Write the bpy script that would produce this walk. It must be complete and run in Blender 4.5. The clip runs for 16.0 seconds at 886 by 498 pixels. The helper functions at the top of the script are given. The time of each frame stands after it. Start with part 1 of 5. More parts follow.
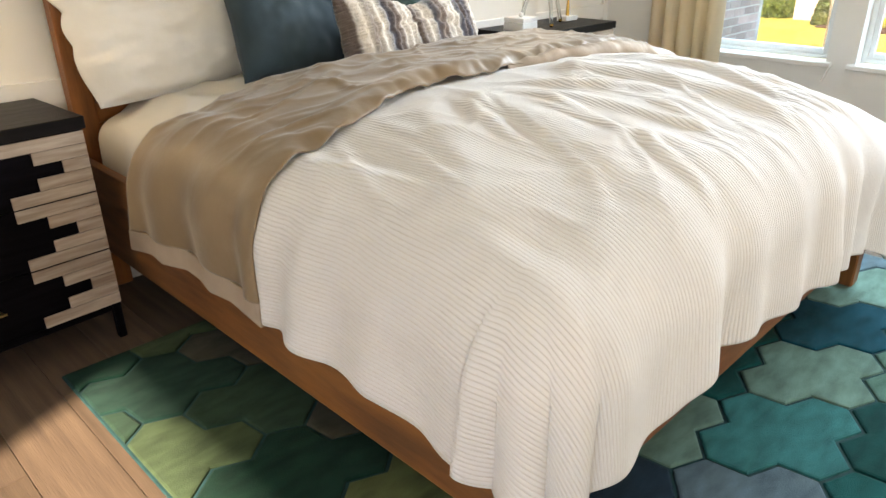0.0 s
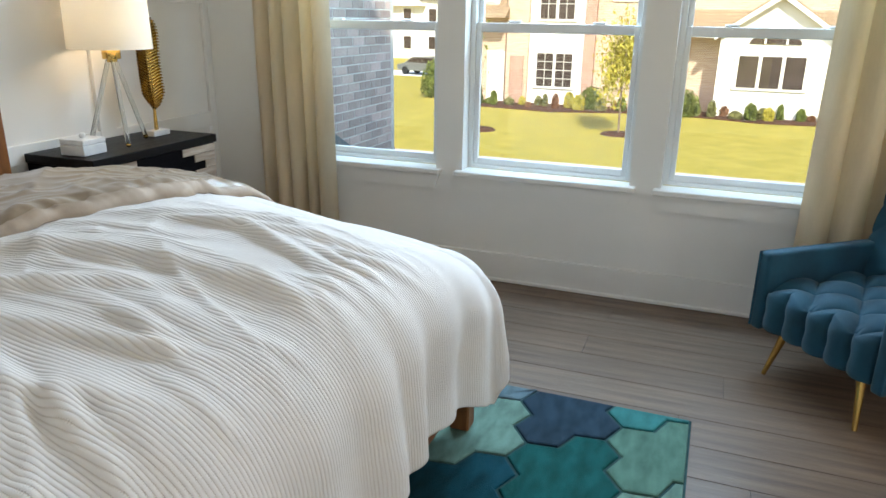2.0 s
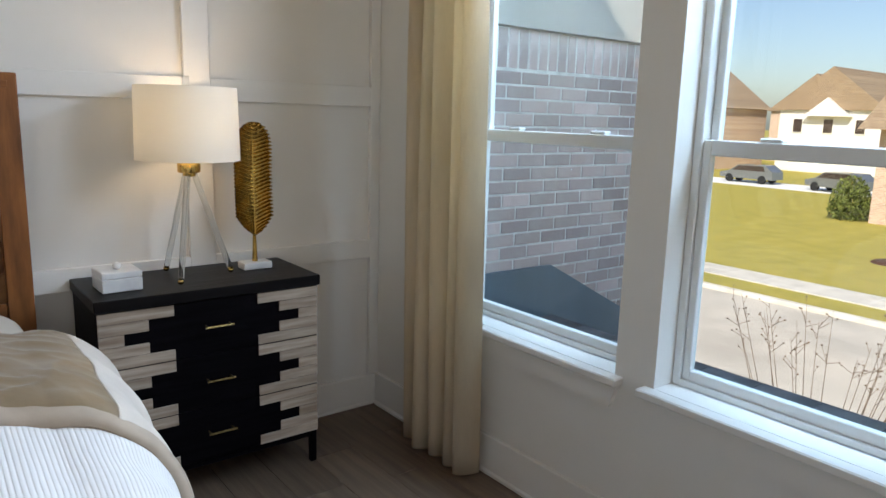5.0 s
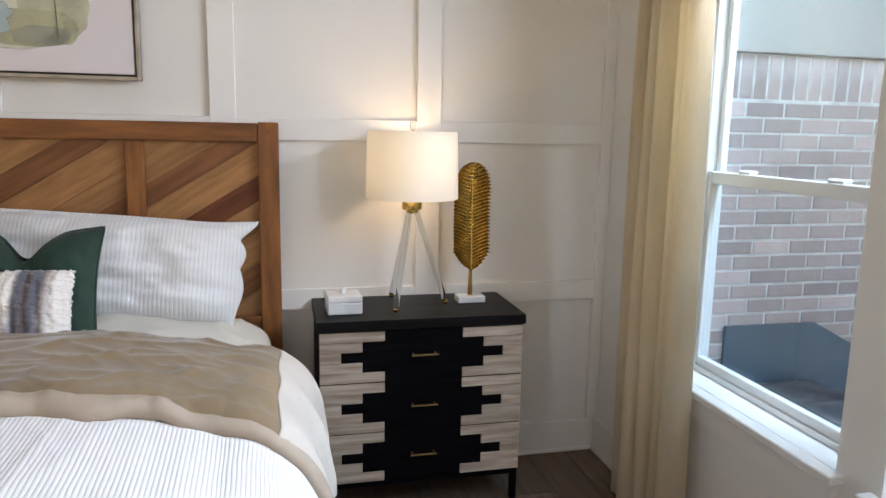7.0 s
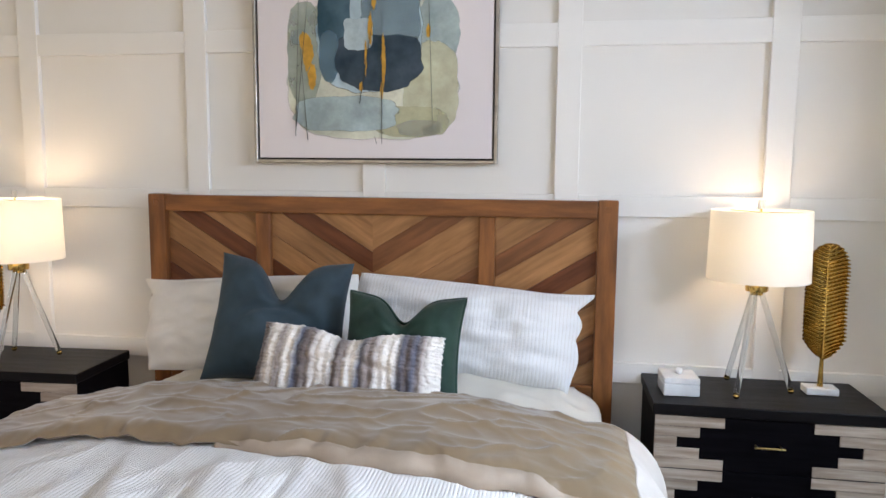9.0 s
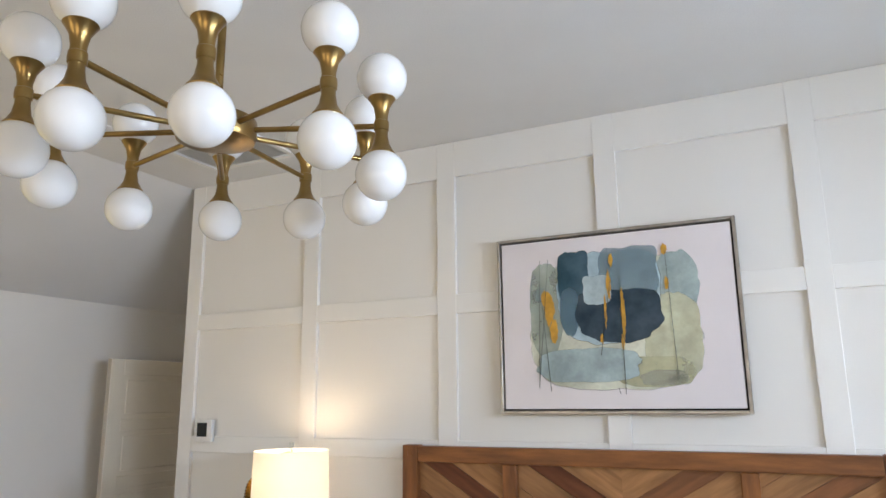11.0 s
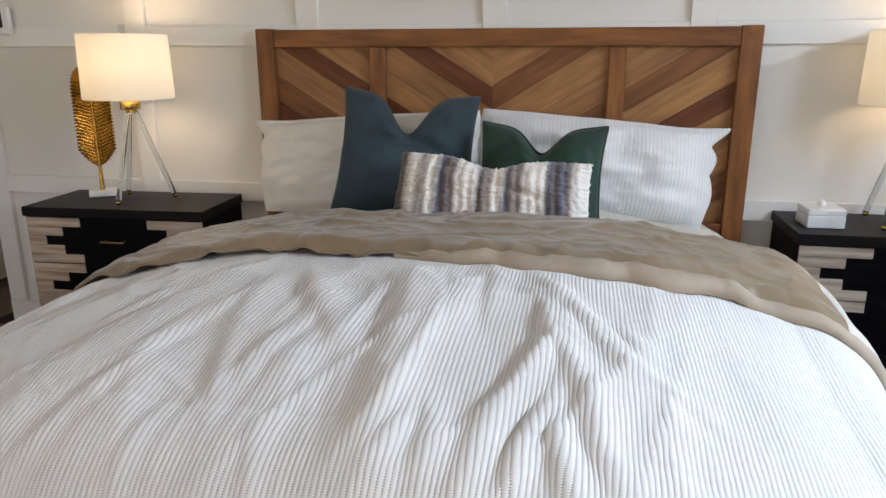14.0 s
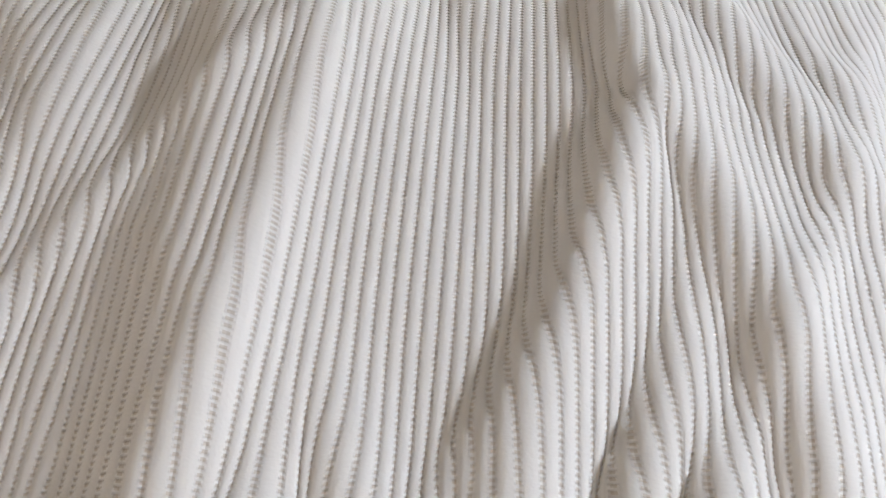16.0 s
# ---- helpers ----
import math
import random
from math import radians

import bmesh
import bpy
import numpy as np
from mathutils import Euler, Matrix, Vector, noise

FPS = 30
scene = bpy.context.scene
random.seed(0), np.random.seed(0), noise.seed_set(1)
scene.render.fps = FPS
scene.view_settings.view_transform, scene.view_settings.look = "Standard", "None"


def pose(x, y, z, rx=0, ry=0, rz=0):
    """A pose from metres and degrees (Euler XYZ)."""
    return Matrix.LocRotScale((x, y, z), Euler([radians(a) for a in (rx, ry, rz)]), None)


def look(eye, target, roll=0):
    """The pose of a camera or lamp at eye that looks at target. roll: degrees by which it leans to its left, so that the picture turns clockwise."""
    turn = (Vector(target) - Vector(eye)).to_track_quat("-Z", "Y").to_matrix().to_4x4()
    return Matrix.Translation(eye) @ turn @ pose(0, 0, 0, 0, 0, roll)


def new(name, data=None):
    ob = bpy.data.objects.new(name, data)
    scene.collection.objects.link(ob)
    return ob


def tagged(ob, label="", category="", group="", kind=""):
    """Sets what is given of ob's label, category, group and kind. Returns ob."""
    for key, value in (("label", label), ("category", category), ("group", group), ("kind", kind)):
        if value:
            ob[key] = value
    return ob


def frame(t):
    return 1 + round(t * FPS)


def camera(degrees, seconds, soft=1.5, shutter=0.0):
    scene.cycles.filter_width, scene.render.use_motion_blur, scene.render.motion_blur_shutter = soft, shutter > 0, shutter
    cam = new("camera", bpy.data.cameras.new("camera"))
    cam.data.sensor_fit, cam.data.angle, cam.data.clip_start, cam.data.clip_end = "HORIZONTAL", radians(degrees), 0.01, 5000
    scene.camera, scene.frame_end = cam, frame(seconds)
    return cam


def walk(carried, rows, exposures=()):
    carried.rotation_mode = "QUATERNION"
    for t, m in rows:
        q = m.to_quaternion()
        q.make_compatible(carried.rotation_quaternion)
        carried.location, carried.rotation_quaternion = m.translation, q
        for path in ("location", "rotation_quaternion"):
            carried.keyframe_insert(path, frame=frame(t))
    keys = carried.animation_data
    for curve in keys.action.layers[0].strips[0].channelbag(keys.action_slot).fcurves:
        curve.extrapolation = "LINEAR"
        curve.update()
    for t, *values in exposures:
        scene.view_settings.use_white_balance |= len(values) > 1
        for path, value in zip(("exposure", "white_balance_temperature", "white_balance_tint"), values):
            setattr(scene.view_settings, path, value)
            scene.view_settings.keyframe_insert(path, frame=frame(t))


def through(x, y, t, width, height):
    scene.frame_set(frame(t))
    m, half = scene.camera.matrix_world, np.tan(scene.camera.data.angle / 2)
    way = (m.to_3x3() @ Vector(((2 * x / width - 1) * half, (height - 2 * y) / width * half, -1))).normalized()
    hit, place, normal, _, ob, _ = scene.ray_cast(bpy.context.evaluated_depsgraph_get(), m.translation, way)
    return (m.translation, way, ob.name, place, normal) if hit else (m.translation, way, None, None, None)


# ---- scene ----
cam = camera(64.4, 16.0, soft=1.5)
PATH = [
    (0, (-1.855, -2.791, 1.297), (-0.574, -1.497, 0.469), -0.7),
    (0.5, (-1.812, -2.813, 1.348), (-0.336, -1.737, 0.533), -0.4),
    (1, (-1.631, -2.841, 1.37), (-0.006, -1.95, 0.618), 0.1),
    (1.5, (-1.321, -2.913, 1.376), (0.404, -2.181, 0.679), 0.7),
    (2, (-1.066, -2.848, 1.393), (0.711, -2.179, 0.764), 0.9),
    (2.5, (-0.758, -2.829, 1.431), (1.026, -2.118, 0.873), 1.1),
    (3, (-0.398, -2.889, 1.433), (1.342, -2.045, 0.92), 1.0),
    (3.5, (-0.024, -2.85, 1.402), (1.635, -1.846, 0.913), 1.2),
    (3.7, (0.126, -2.81, 1.406), (1.73, -1.72, 0.918), 1.1),
    (5.8, (1.021, -2.911, 1.415), (1.873, -1.141, 1.038), 1.4),
    (6, (1.096, -2.931, 1.422), (1.848, -1.12, 1.027), 1.0),
    (6.5, (1.004, -2.932, 1.487), (1.648, -1.076, 1.116), 1.5),
    (7, (1.019, -2.957, 1.493), (1.477, -1.038, 1.161), 1.1),
    (7.5, (0.927, -2.963, 1.505), (1.233, -1.011, 1.196), 1.3),
    (8, (0.893, -2.975, 1.531), (0.965, -0.999, 1.224), 1.1),
    (8.5, (0.835, -2.989, 1.544), (0.685, -1.016, 1.254), 0.9),
    (9, (0.786, -3.01, 1.63), (0.469, -1.048, 1.406), 0.5),
    (9.5, (0.774, -3.024, 1.705), (0.33, -1.075, 1.641), 0.2),
    (10, (0.762, -3.053, 1.783), (0.203, -1.137, 1.906), -0.2),
    (10.2, (0.745, -3.075, 1.773), (0.133, -1.185, 2.002), -0.3),
    (12.3, (0.573, -3.215, 1.647), (-0.491, -1.589, 2.12), -0.3),
    (12.5, (0.555, -3.209, 1.626), (-0.453, -1.522, 1.999), -0.6),
    (13, (0.52, -3.171, 1.551), (-0.308, -1.355, 1.681), -0.6),
    (13.4, (0.475, -3.137, 1.492), (-0.142, -1.239, 1.354), -0.5),
    (13.5, (0.453, -3.112, 1.467), (-0.116, -1.205, 1.268), -0.3),
    (14, (0.374, -3.053, 1.412), (0.003, -1.163, 0.875), -0.1),
    (14.5, (0.338, -2.857, 1.38), (0.096, -1.054, 0.55), 0.3),
    (15, (0.35, -2.57, 1.34), (0.167, -0.898, 0.258), 0.4),
    (15.5, (0.304, -2.374, 1.297), (0.199, -0.931, -0.084), 1.7),
    (16, (0.209, -2.192, 1.216), (0.179, -0.974, -0.369), 2.9),
]
EXPO = [(0.0, 1.62, 6900, 13), (1.0, 1.38, 6600, 13), (2.0, 0.82, 6300, 11), (3.0, 0.20, 6350, 12), (3.7, 0.05, 6350, 12), (5.8, 0.48, 6300, 19), (7.0, 0.64, 6650, 20), (8.0, 0.72, 6850, 22),
        (9.0, 0.92, 6250, 19), (10.0, 0.92, 6150, 18), (12.4, 1.14, 5950, 15), (13.2, 1.14, 5950, 15), (14.0, 0.66, 6450, 17), (15.0, 0.36, 6850, 19), (16.0, 0.38, 7100, 20)]
walk(cam, [(t, look(eye, target, roll)) for t, eye, target, roll in PATH], EXPO)

# ---- world, sun, window light ----
world = bpy.data.worlds.new("sky")
scene.world = world
world.use_nodes = True
wn = world.node_tree
sky = wn.nodes.new("ShaderNodeTexSky")
sky.sky_type, sky.sun_disc = "NISHITA", False
sky.sun_elevation, sky.sun_rotation = radians(40), radians(-62)
sky.altitude, sky.dust_density = 100, 1.5
wn.nodes["Background"].inputs[1].default_value = 0.15
wn.links.new(sky.outputs[0], wn.nodes["Background"].inputs[0])

SUN_FROM = Vector((-0.70, -0.315, 0.643))
sun_data = bpy.data.lights.new("sun", "SUN")
sun_data.energy, sun_data.angle, sun_data.color = 5.0, radians(2.0), (1.0, 0.89, 0.72)
sun = new("sun", sun_data)
sun.matrix_world = look((-20, -10, 30), Vector((-20, -10, 30)) - SUN_FROM * 10)

WIN = [(-1.461, -0.59), (-2.500, -1.612), (-3.540, -2.652)]   # the three window openings along y
SILL_Z, HEAD_Z = 0.600, 2.135
WX = 2.49                                                      # inner face of the window wall


def lamp(name, kind, energy, color, m, **size):
    d = bpy.data.lights.new(name, kind)
    d.energy, d.color = energy, color
    if kind == "AREA":
        d.spread = radians(150)
        d.shape, d.size, d.size_y = "RECTANGLE", size["w"], size["h"]
    else:
        d.shadow_soft_size = size["r"]
    o = new(name, d)
    o.matrix_world = m
    return o


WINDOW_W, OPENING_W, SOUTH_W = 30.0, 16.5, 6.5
for ya, yb in WIN:                                             # sky light that falls in at the heads of the windows
    c = Vector((2.98, (ya + yb) / 2, 2.42))
    lamp("window_light", "AREA", WINDOW_W, (0.52, 0.78, 1.0), look(c, c + Vector((-1, 0, -0.60))), w=0.86, h=0.55)
    lo, hi = max(ya + 0.015, -3.24), min(yb - 0.015, -0.93)    # and level, in the opening itself, between the curtains
    c = Vector((2.572, (lo + hi) / 2, 2.066))
    lamp("opening_light", "AREA", OPENING_W * (hi - lo), (0.72, 0.86, 1.0), look(c, c + Vector((-1, 0, -0.05))), w=hi - lo, h=0.115)

SOUTH = [(-2.6, -1.2), (0.2, 1.6)]                             # two windows assumed in the unseen wall behind the walk, along x
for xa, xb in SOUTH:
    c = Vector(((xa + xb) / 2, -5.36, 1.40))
    # fill lamp added in each assumed opening
    lamp("south_fill_light", "AREA", SOUTH_W, (1.0, 0.85, 0.66), look(c, c + Vector((0, 1, 0))), w=1.35, h=1.5)
WEST = (-3.45, -1.68)                                           # unseen opening assumed in the west wall, along y, to let sun in

# ---- materials ----
def shader(name, color, rough=0.6, metal=0.0, vary=0.12, scale=8.0, bump=0.0, bscale=60.0, stretch=(1, 1, 1), color2=None, sheen=0.0,
           trans=0.0, ior=1.45, coat=0.0, island=0.0, obrand=0.0, uv=False, detail=4.0, spec=None):
    m = bpy.data.materials.new(name)
    m.use_nodes = True
    n, l = m.node_tree.nodes, m.node_tree.links
    b = n["Principled BSDF"]
    b.inputs["Roughness"].default_value, b.inputs["Metallic"].default_value = rough, metal
    b.inputs["Transmission Weight"].default_value, b.inputs["IOR"].default_value = trans, ior
    b.inputs["Sheen Weight"].default_value, b.inputs["Coat Weight"].default_value = sheen, coat
    if spec is not None:
        b.inputs["Specular IOR Level"].default_value = spec
    tc, mp = n.new("ShaderNodeTexCoord"), n.new("ShaderNodeMapping")
    mp.inputs["Scale"].default_value = stretch
    l.new(tc.outputs["UV" if uv else "Object"], mp.inputs[0])
    big = n.new("ShaderNodeTexNoise")
    big.inputs["Scale"].default_value, big.inputs["Detail"].default_value = scale, detail
    l.new(mp.outputs[0], big.inputs["Vector"])
    fine = n.new("ShaderNodeTexNoise")
    fine.inputs["Scale"].default_value, fine.inputs["Detail"].default_value = bscale, 3.0
    l.new(mp.outputs[0], fine.inputs["Vector"])
    c1 = Vector(color)
    c2 = Vector(color2) if color2 else c1 * (1 - vary * 2)
    mix = n.new("ShaderNodeMix")
    mix.data_type = "RGBA"
    ramp = n.new("ShaderNodeMapRange")
    ramp.inputs[1].default_value, ramp.inputs[2].default_value = 0.35, 0.68
    l.new(big.outputs["Fac"], ramp.inputs[0])
    l.new(ramp.outputs[0], mix.inputs["Factor"])
    mix.inputs["A"].default_value, mix.inputs["B"].default_value = (*c1, 1), (*c2, 1)
    out = mix.outputs["Result"]
    hsv = n.new("ShaderNodeHueSaturation")
    l.new(out, hsv.inputs["Color"])
    add = n.new("ShaderNodeMath")
    add.operation = "MULTIPLY_ADD"
    l.new(fine.outputs["Fac"], add.inputs[0])
    add.inputs[1].default_value, add.inputs[2].default_value = vary, 1 - vary / 2
    val = add.outputs[0]
    for amount, src in ((island, ("ShaderNodeNewGeometry", "Random Per Island")), (obrand, ("ShaderNodeObjectInfo", "Random"))):
        if amount:
            g, k = n.new(src[0]), n.new("ShaderNodeMath")
            k.operation = "MULTIPLY_ADD"
            l.new(g.outputs[src[1]], k.inputs[0])
            k.inputs[1].default_value = amount
            q = n.new("ShaderNodeMath")
            q.operation = "SUBTRACT"
            l.new(val, q.inputs[0])
            q.inputs[1].default_value = amount / 2
            l.new(q.outputs[0], k.inputs[2])
            val = k.outputs[0]
    l.new(val, hsv.inputs["Value"])
    l.new(hsv.outputs[0], b.inputs["Base Color"])
    if bump:
        bp = n.new("ShaderNodeBump")
        bp.inputs["Strength"].default_value, bp.inputs["Distance"].default_value = 1.0, bump
        l.new(fine.outputs["Fac"], bp.inputs["Height"])
        l.new(bp.outputs[0], b.inputs["Normal"])
    rr = n.new("ShaderNodeMapRange")
    rr.inputs[3].default_value, rr.inputs[4].default_value = max(0.02, rough - 0.08), min(1, rough + 0.08)
    l.new(big.outputs["Fac"], rr.inputs[0])
    l.new(rr.outputs[0], b.inputs["Roughness"])
    return m


M = {}
M["wall"] = shader("wall_paint", (0.79, 0.765, 0.72), 0.55, vary=0.02, scale=1.2, bump=0.0006, bscale=240)
M["trim"] = shader("trim_paint", (0.81, 0.79, 0.75), 0.38, vary=0.02, scale=2, bump=0.0003, bscale=120)
M["ceiling"] = shader("ceiling_paint", (0.74, 0.735, 0.72), 0.8, vary=0.02, scale=2, bump=0.0012, bscale=160)
M["plank"] = shader("oak_plank", (0.165, 0.112, 0.076), 0.36, spec=0.36, vary=0.22, scale=3.2, bump=0.0010, bscale=26, stretch=(9, 0.55, 1), color2=(0.098, 0.067, 0.047), obrand=0.30, detail=7)
M["subfloor"] = shader("plank_joint", (0.03, 0.022, 0.017), 0.8)
M["bedwood"] = shader("bed_wood", (0.30, 0.115, 0.034), 0.40, spec=0.3, vary=0.28, scale=3, bump=0.0007, bscale=30, stretch=(1, 7, 7), color2=(0.135, 0.050, 0.018), detail=7)
M["bedwood_v"] = shader("bed_wood_upright", (0.30, 0.115, 0.034), 0.40, spec=0.3, vary=0.28, scale=3, bump=0.0007, bscale=30, stretch=(7, 7, 1), color2=(0.135, 0.050, 0.018), detail=7)
M["black"] = shader("black_stained_wood", (0.004, 0.0032, 0.0045), 0.5, vary=0.3, scale=5, bump=0.0006, bscale=40, stretch=(1, 12, 12), spec=0.06)
M["topwood"] = shader("black_top_wood", (0.007, 0.0055, 0.006), 0.42, vary=0.3, scale=4, bump=0.0008, bscale=24, stretch=(1, 9, 9), spec=0.15)
M["washed"] = shader("whitewashed_wood", (0.50, 0.40, 0.31), 0.6, vary=0.38, scale=4, bump=0.0016, bscale=22, stretch=(1, 13, 13), color2=(0.29, 0.205, 0.145), obrand=0.22, detail=7)
M["brass"] = shader("brass", (0.78, 0.51, 0.15), 0.22, 1.0, vary=0.12, scale=14, bump=0.0002, bscale=80)
M["antique"] = shader("antique_brass", (0.36, 0.235, 0.085), 0.30, 1.0, vary=0.2, scale=10, bump=0.0002, bscale=80)
M["gold"] = shader("hammered_gold", (0.58, 0.36, 0.09), 0.24, 1.0, vary=0.25, scale=16, bump=0.0008, bscale=50)
M["marble"] = shader("white_marble", (0.78, 0.76, 0.73), 0.3, vary=0.06, scale=9, color2=(0.62, 0.60, 0.58), bump=0.0002)
M["acrylic"] = shader("clear_acrylic", (0.80, 0.83, 0.84), 0.02, vary=0.0, trans=1.0, ior=1.49)
M["globe"] = shader("opal_glass", (0.83, 0.82, 0.80), 0.22, vary=0.01, coat=0.2)
M["linen"] = shader("curtain_linen", (0.86, 0.75, 0.57), 0.9, vary=0.16, scale=5, bump=0.0012, bscale=160, stretch=(1, 1, 0.18), sheen=0.2)
M["velvet"] = shader("teal_velvet", (0.004, 0.066, 0.112), 0.75, vary=0.2, scale=7, bump=0.0006, bscale=300, sheen=0.12)
M["bluevelvet"] = shader("slate_blue_velvet", (0.032, 0.058, 0.075), 0.8, vary=0.2, scale=6, bump=0.0008, bscale=260, sheen=0.12)
M["greenvelvet"] = shader("forest_green_velvet", (0.014, 0.048, 0.030), 0.75, vary=0.25, scale=6, bump=0.0008, bscale=260, sheen=0.12)
M["sheet"] = shader("cream_cotton", (0.74, 0.69, 0.60), 0.85, vary=0.05, scale=4, bump=0.0008, bscale=220, sheen=0.1)
M["sham_l"] = shader("cream_cotton_sham", (0.83, 0.80, 0.75), 0.85, vary=0.05, scale=6, bump=0.0016, bscale=40, sheen=0.1)
M["taupe"] = shader("taupe_sateen", (0.255, 0.172, 0.092), 0.38, vary=0.1, scale=5, bump=0.0010, bscale=34, sheen=0.3)
M["taupe_hem"] = shader("pale_taupe_cotton", (0.43, 0.335, 0.25), 0.75, vary=0.1, scale=6, bump=0.0012, bscale=40)
M["pale_hem"] = shader("pale_beige_cotton", (0.63, 0.55, 0.47), 0.8, vary=0.06, scale=6, bump=0.0010, bscale=60)
M["canvas"] = shader("canvas_paint", (0.76, 0.70, 0.70), 0.7, vary=0.03, scale=3, bump=0.0005, bscale=300)
M["silver"] = shader("champagne_frame", (0.42, 0.38, 0.33), 0.38, 0.6, vary=0.15, scale=20, bump=0.0003)
M["dark"] = shader("dark_frame_gap", (0.012, 0.012, 0.012), 0.7)
M["vinyl"] = shader("window_vinyl", (0.78, 0.79, 0.78), 0.35, vary=0.02, scale=3)
M["doorpaint"] = shader("door_paint", (0.80, 0.72, 0.58), 0.4, vary=0.03, scale=3, bump=0.0004, bscale=60)
M["chrome"] = shader("satin_nickel", (0.35, 0.34, 0.32), 0.3, 1.0, vary=0.05)
M["plastic"] = shader("white_plastic", (0.78, 0.77, 0.75), 0.4, vary=0.02)
M["screen"] = shader("dark_screen", (0.012, 0.013, 0.012), 0.15, vary=0.05)
M["mortar"] = shader("mortar", (0.84, 0.82, 0.78), 0.9, vary=0.12, scale=14, bump=0.003, bscale=60)
M["brick"] = shader("grey_red_brick", (0.74, 0.66, 0.64), 0.85, vary=0.3, scale=6, bump=0.003, bscale=50, color2=(0.55, 0.43, 0.40), obrand=0.55)
M["brick2"] = shader("dark_red_brick", (0.58, 0.41, 0.37), 0.85, vary=0.3, scale=6, bump=0.003, bscale=50, color2=(0.52, 0.44, 0.41), obrand=0.5)
M["flash"] = shader("blue_grey_metal", (0.13, 0.20, 0.27), 0.4, 0.3, vary=0.1, scale=3)
M["shingle"] = shader("grey_shingle", (0.19, 0.185, 0.19), 0.9, vary=0.25, scale=6, bump=0.004, bscale=120, obrand=0.25)


def glass(name):
    m = bpy.data.materials.new(name)
    m.use_nodes = True
    n, l = m.node_tree.nodes, m.node_tree.links
    n.remove(n["Principled BSDF"])
    tr, gl, mx, lw = n.new("ShaderNodeBsdfTransparent"), n.new("ShaderNodeBsdfGlossy"), n.new("ShaderNodeMixShader"), n.new("ShaderNodeLayerWeight")
    pw, fr = n.new("ShaderNodeMath"), n.new("ShaderNodeMath")
    pw.operation, fr.operation = "POWER", "MULTIPLY_ADD"
    l.new(lw.outputs["Facing"], pw.inputs[0]), l.new(pw.outputs[0], fr.inputs[0])
    pw.inputs[1].default_value, fr.inputs[1].default_value, fr.inputs[2].default_value = 5.0, 0.55, 0.03
    lw.inputs[0].default_value = 0.5
    gl.inputs["Roughness"].default_value = 0.0
    tr.inputs[0].default_value = (0.93, 0.97, 0.97, 1)
    l.new(fr.outputs[0], mx.inputs[0]), l.new(tr.outputs[0], mx.inputs[1]), l.new(gl.outputs[0], mx.inputs[2])
    l.new(mx.outputs[0], n["Material Output"].inputs[0])
    return m


M["glass"] = glass("window_glass")


def shade_cloth(name, color, through):
    """White fabric of a lit lamp shade: part of the lamp's light comes through it."""
    m = bpy.data.materials.new(name)
    m.use_nodes = True
    n, l = m.node_tree.nodes, m.node_tree.links
    n.remove(n["Principled BSDF"])
    d, t, x = n.new("ShaderNodeBsdfDiffuse"), n.new("ShaderNodeBsdfTranslucent"), n.new("ShaderNodeMixShader")
    w, bp = n.new("ShaderNodeTexNoise"), n.new("ShaderNodeBump")
    w.inputs["Scale"].default_value = 300
    bp.inputs["Distance"].default_value = 0.0006
    l.new(w.outputs["Fac"], bp.inputs["Height"]), l.new(bp.outputs[0], d.inputs["Normal"])
    d.inputs[0].default_value, t.inputs[0].default_value = (*color, 1), (*color, 1)
    x.inputs[0].default_value = through
    l.new(d.outputs[0], x.inputs[1]), l.new(t.outputs[0], x.inputs[2]), l.new(x.outputs[0], n["Material Output"].inputs[0])
    return m


def translucent(m, share, color):
    """Lets part of the light through a cloth."""
    n, l = m.node_tree.nodes, m.node_tree.links
    t, x = n.new("ShaderNodeBsdfTranslucent"), n.new("ShaderNodeMixShader")
    t.inputs[0].default_value, x.inputs[0].default_value = (*color, 1), share
    l.new(n["Principled BSDF"].outputs[0], x.inputs[1]), l.new(t.outputs[0], x.inputs[2]), l.new(x.outputs[0], n["Material Output"].inputs[0])


translucent(M["linen"], 0.42, (0.80, 0.66, 0.44))
M["shade"] = shade_cloth("lamp_shade_fabric", (0.92, 0.90, 0.84), 0.42)


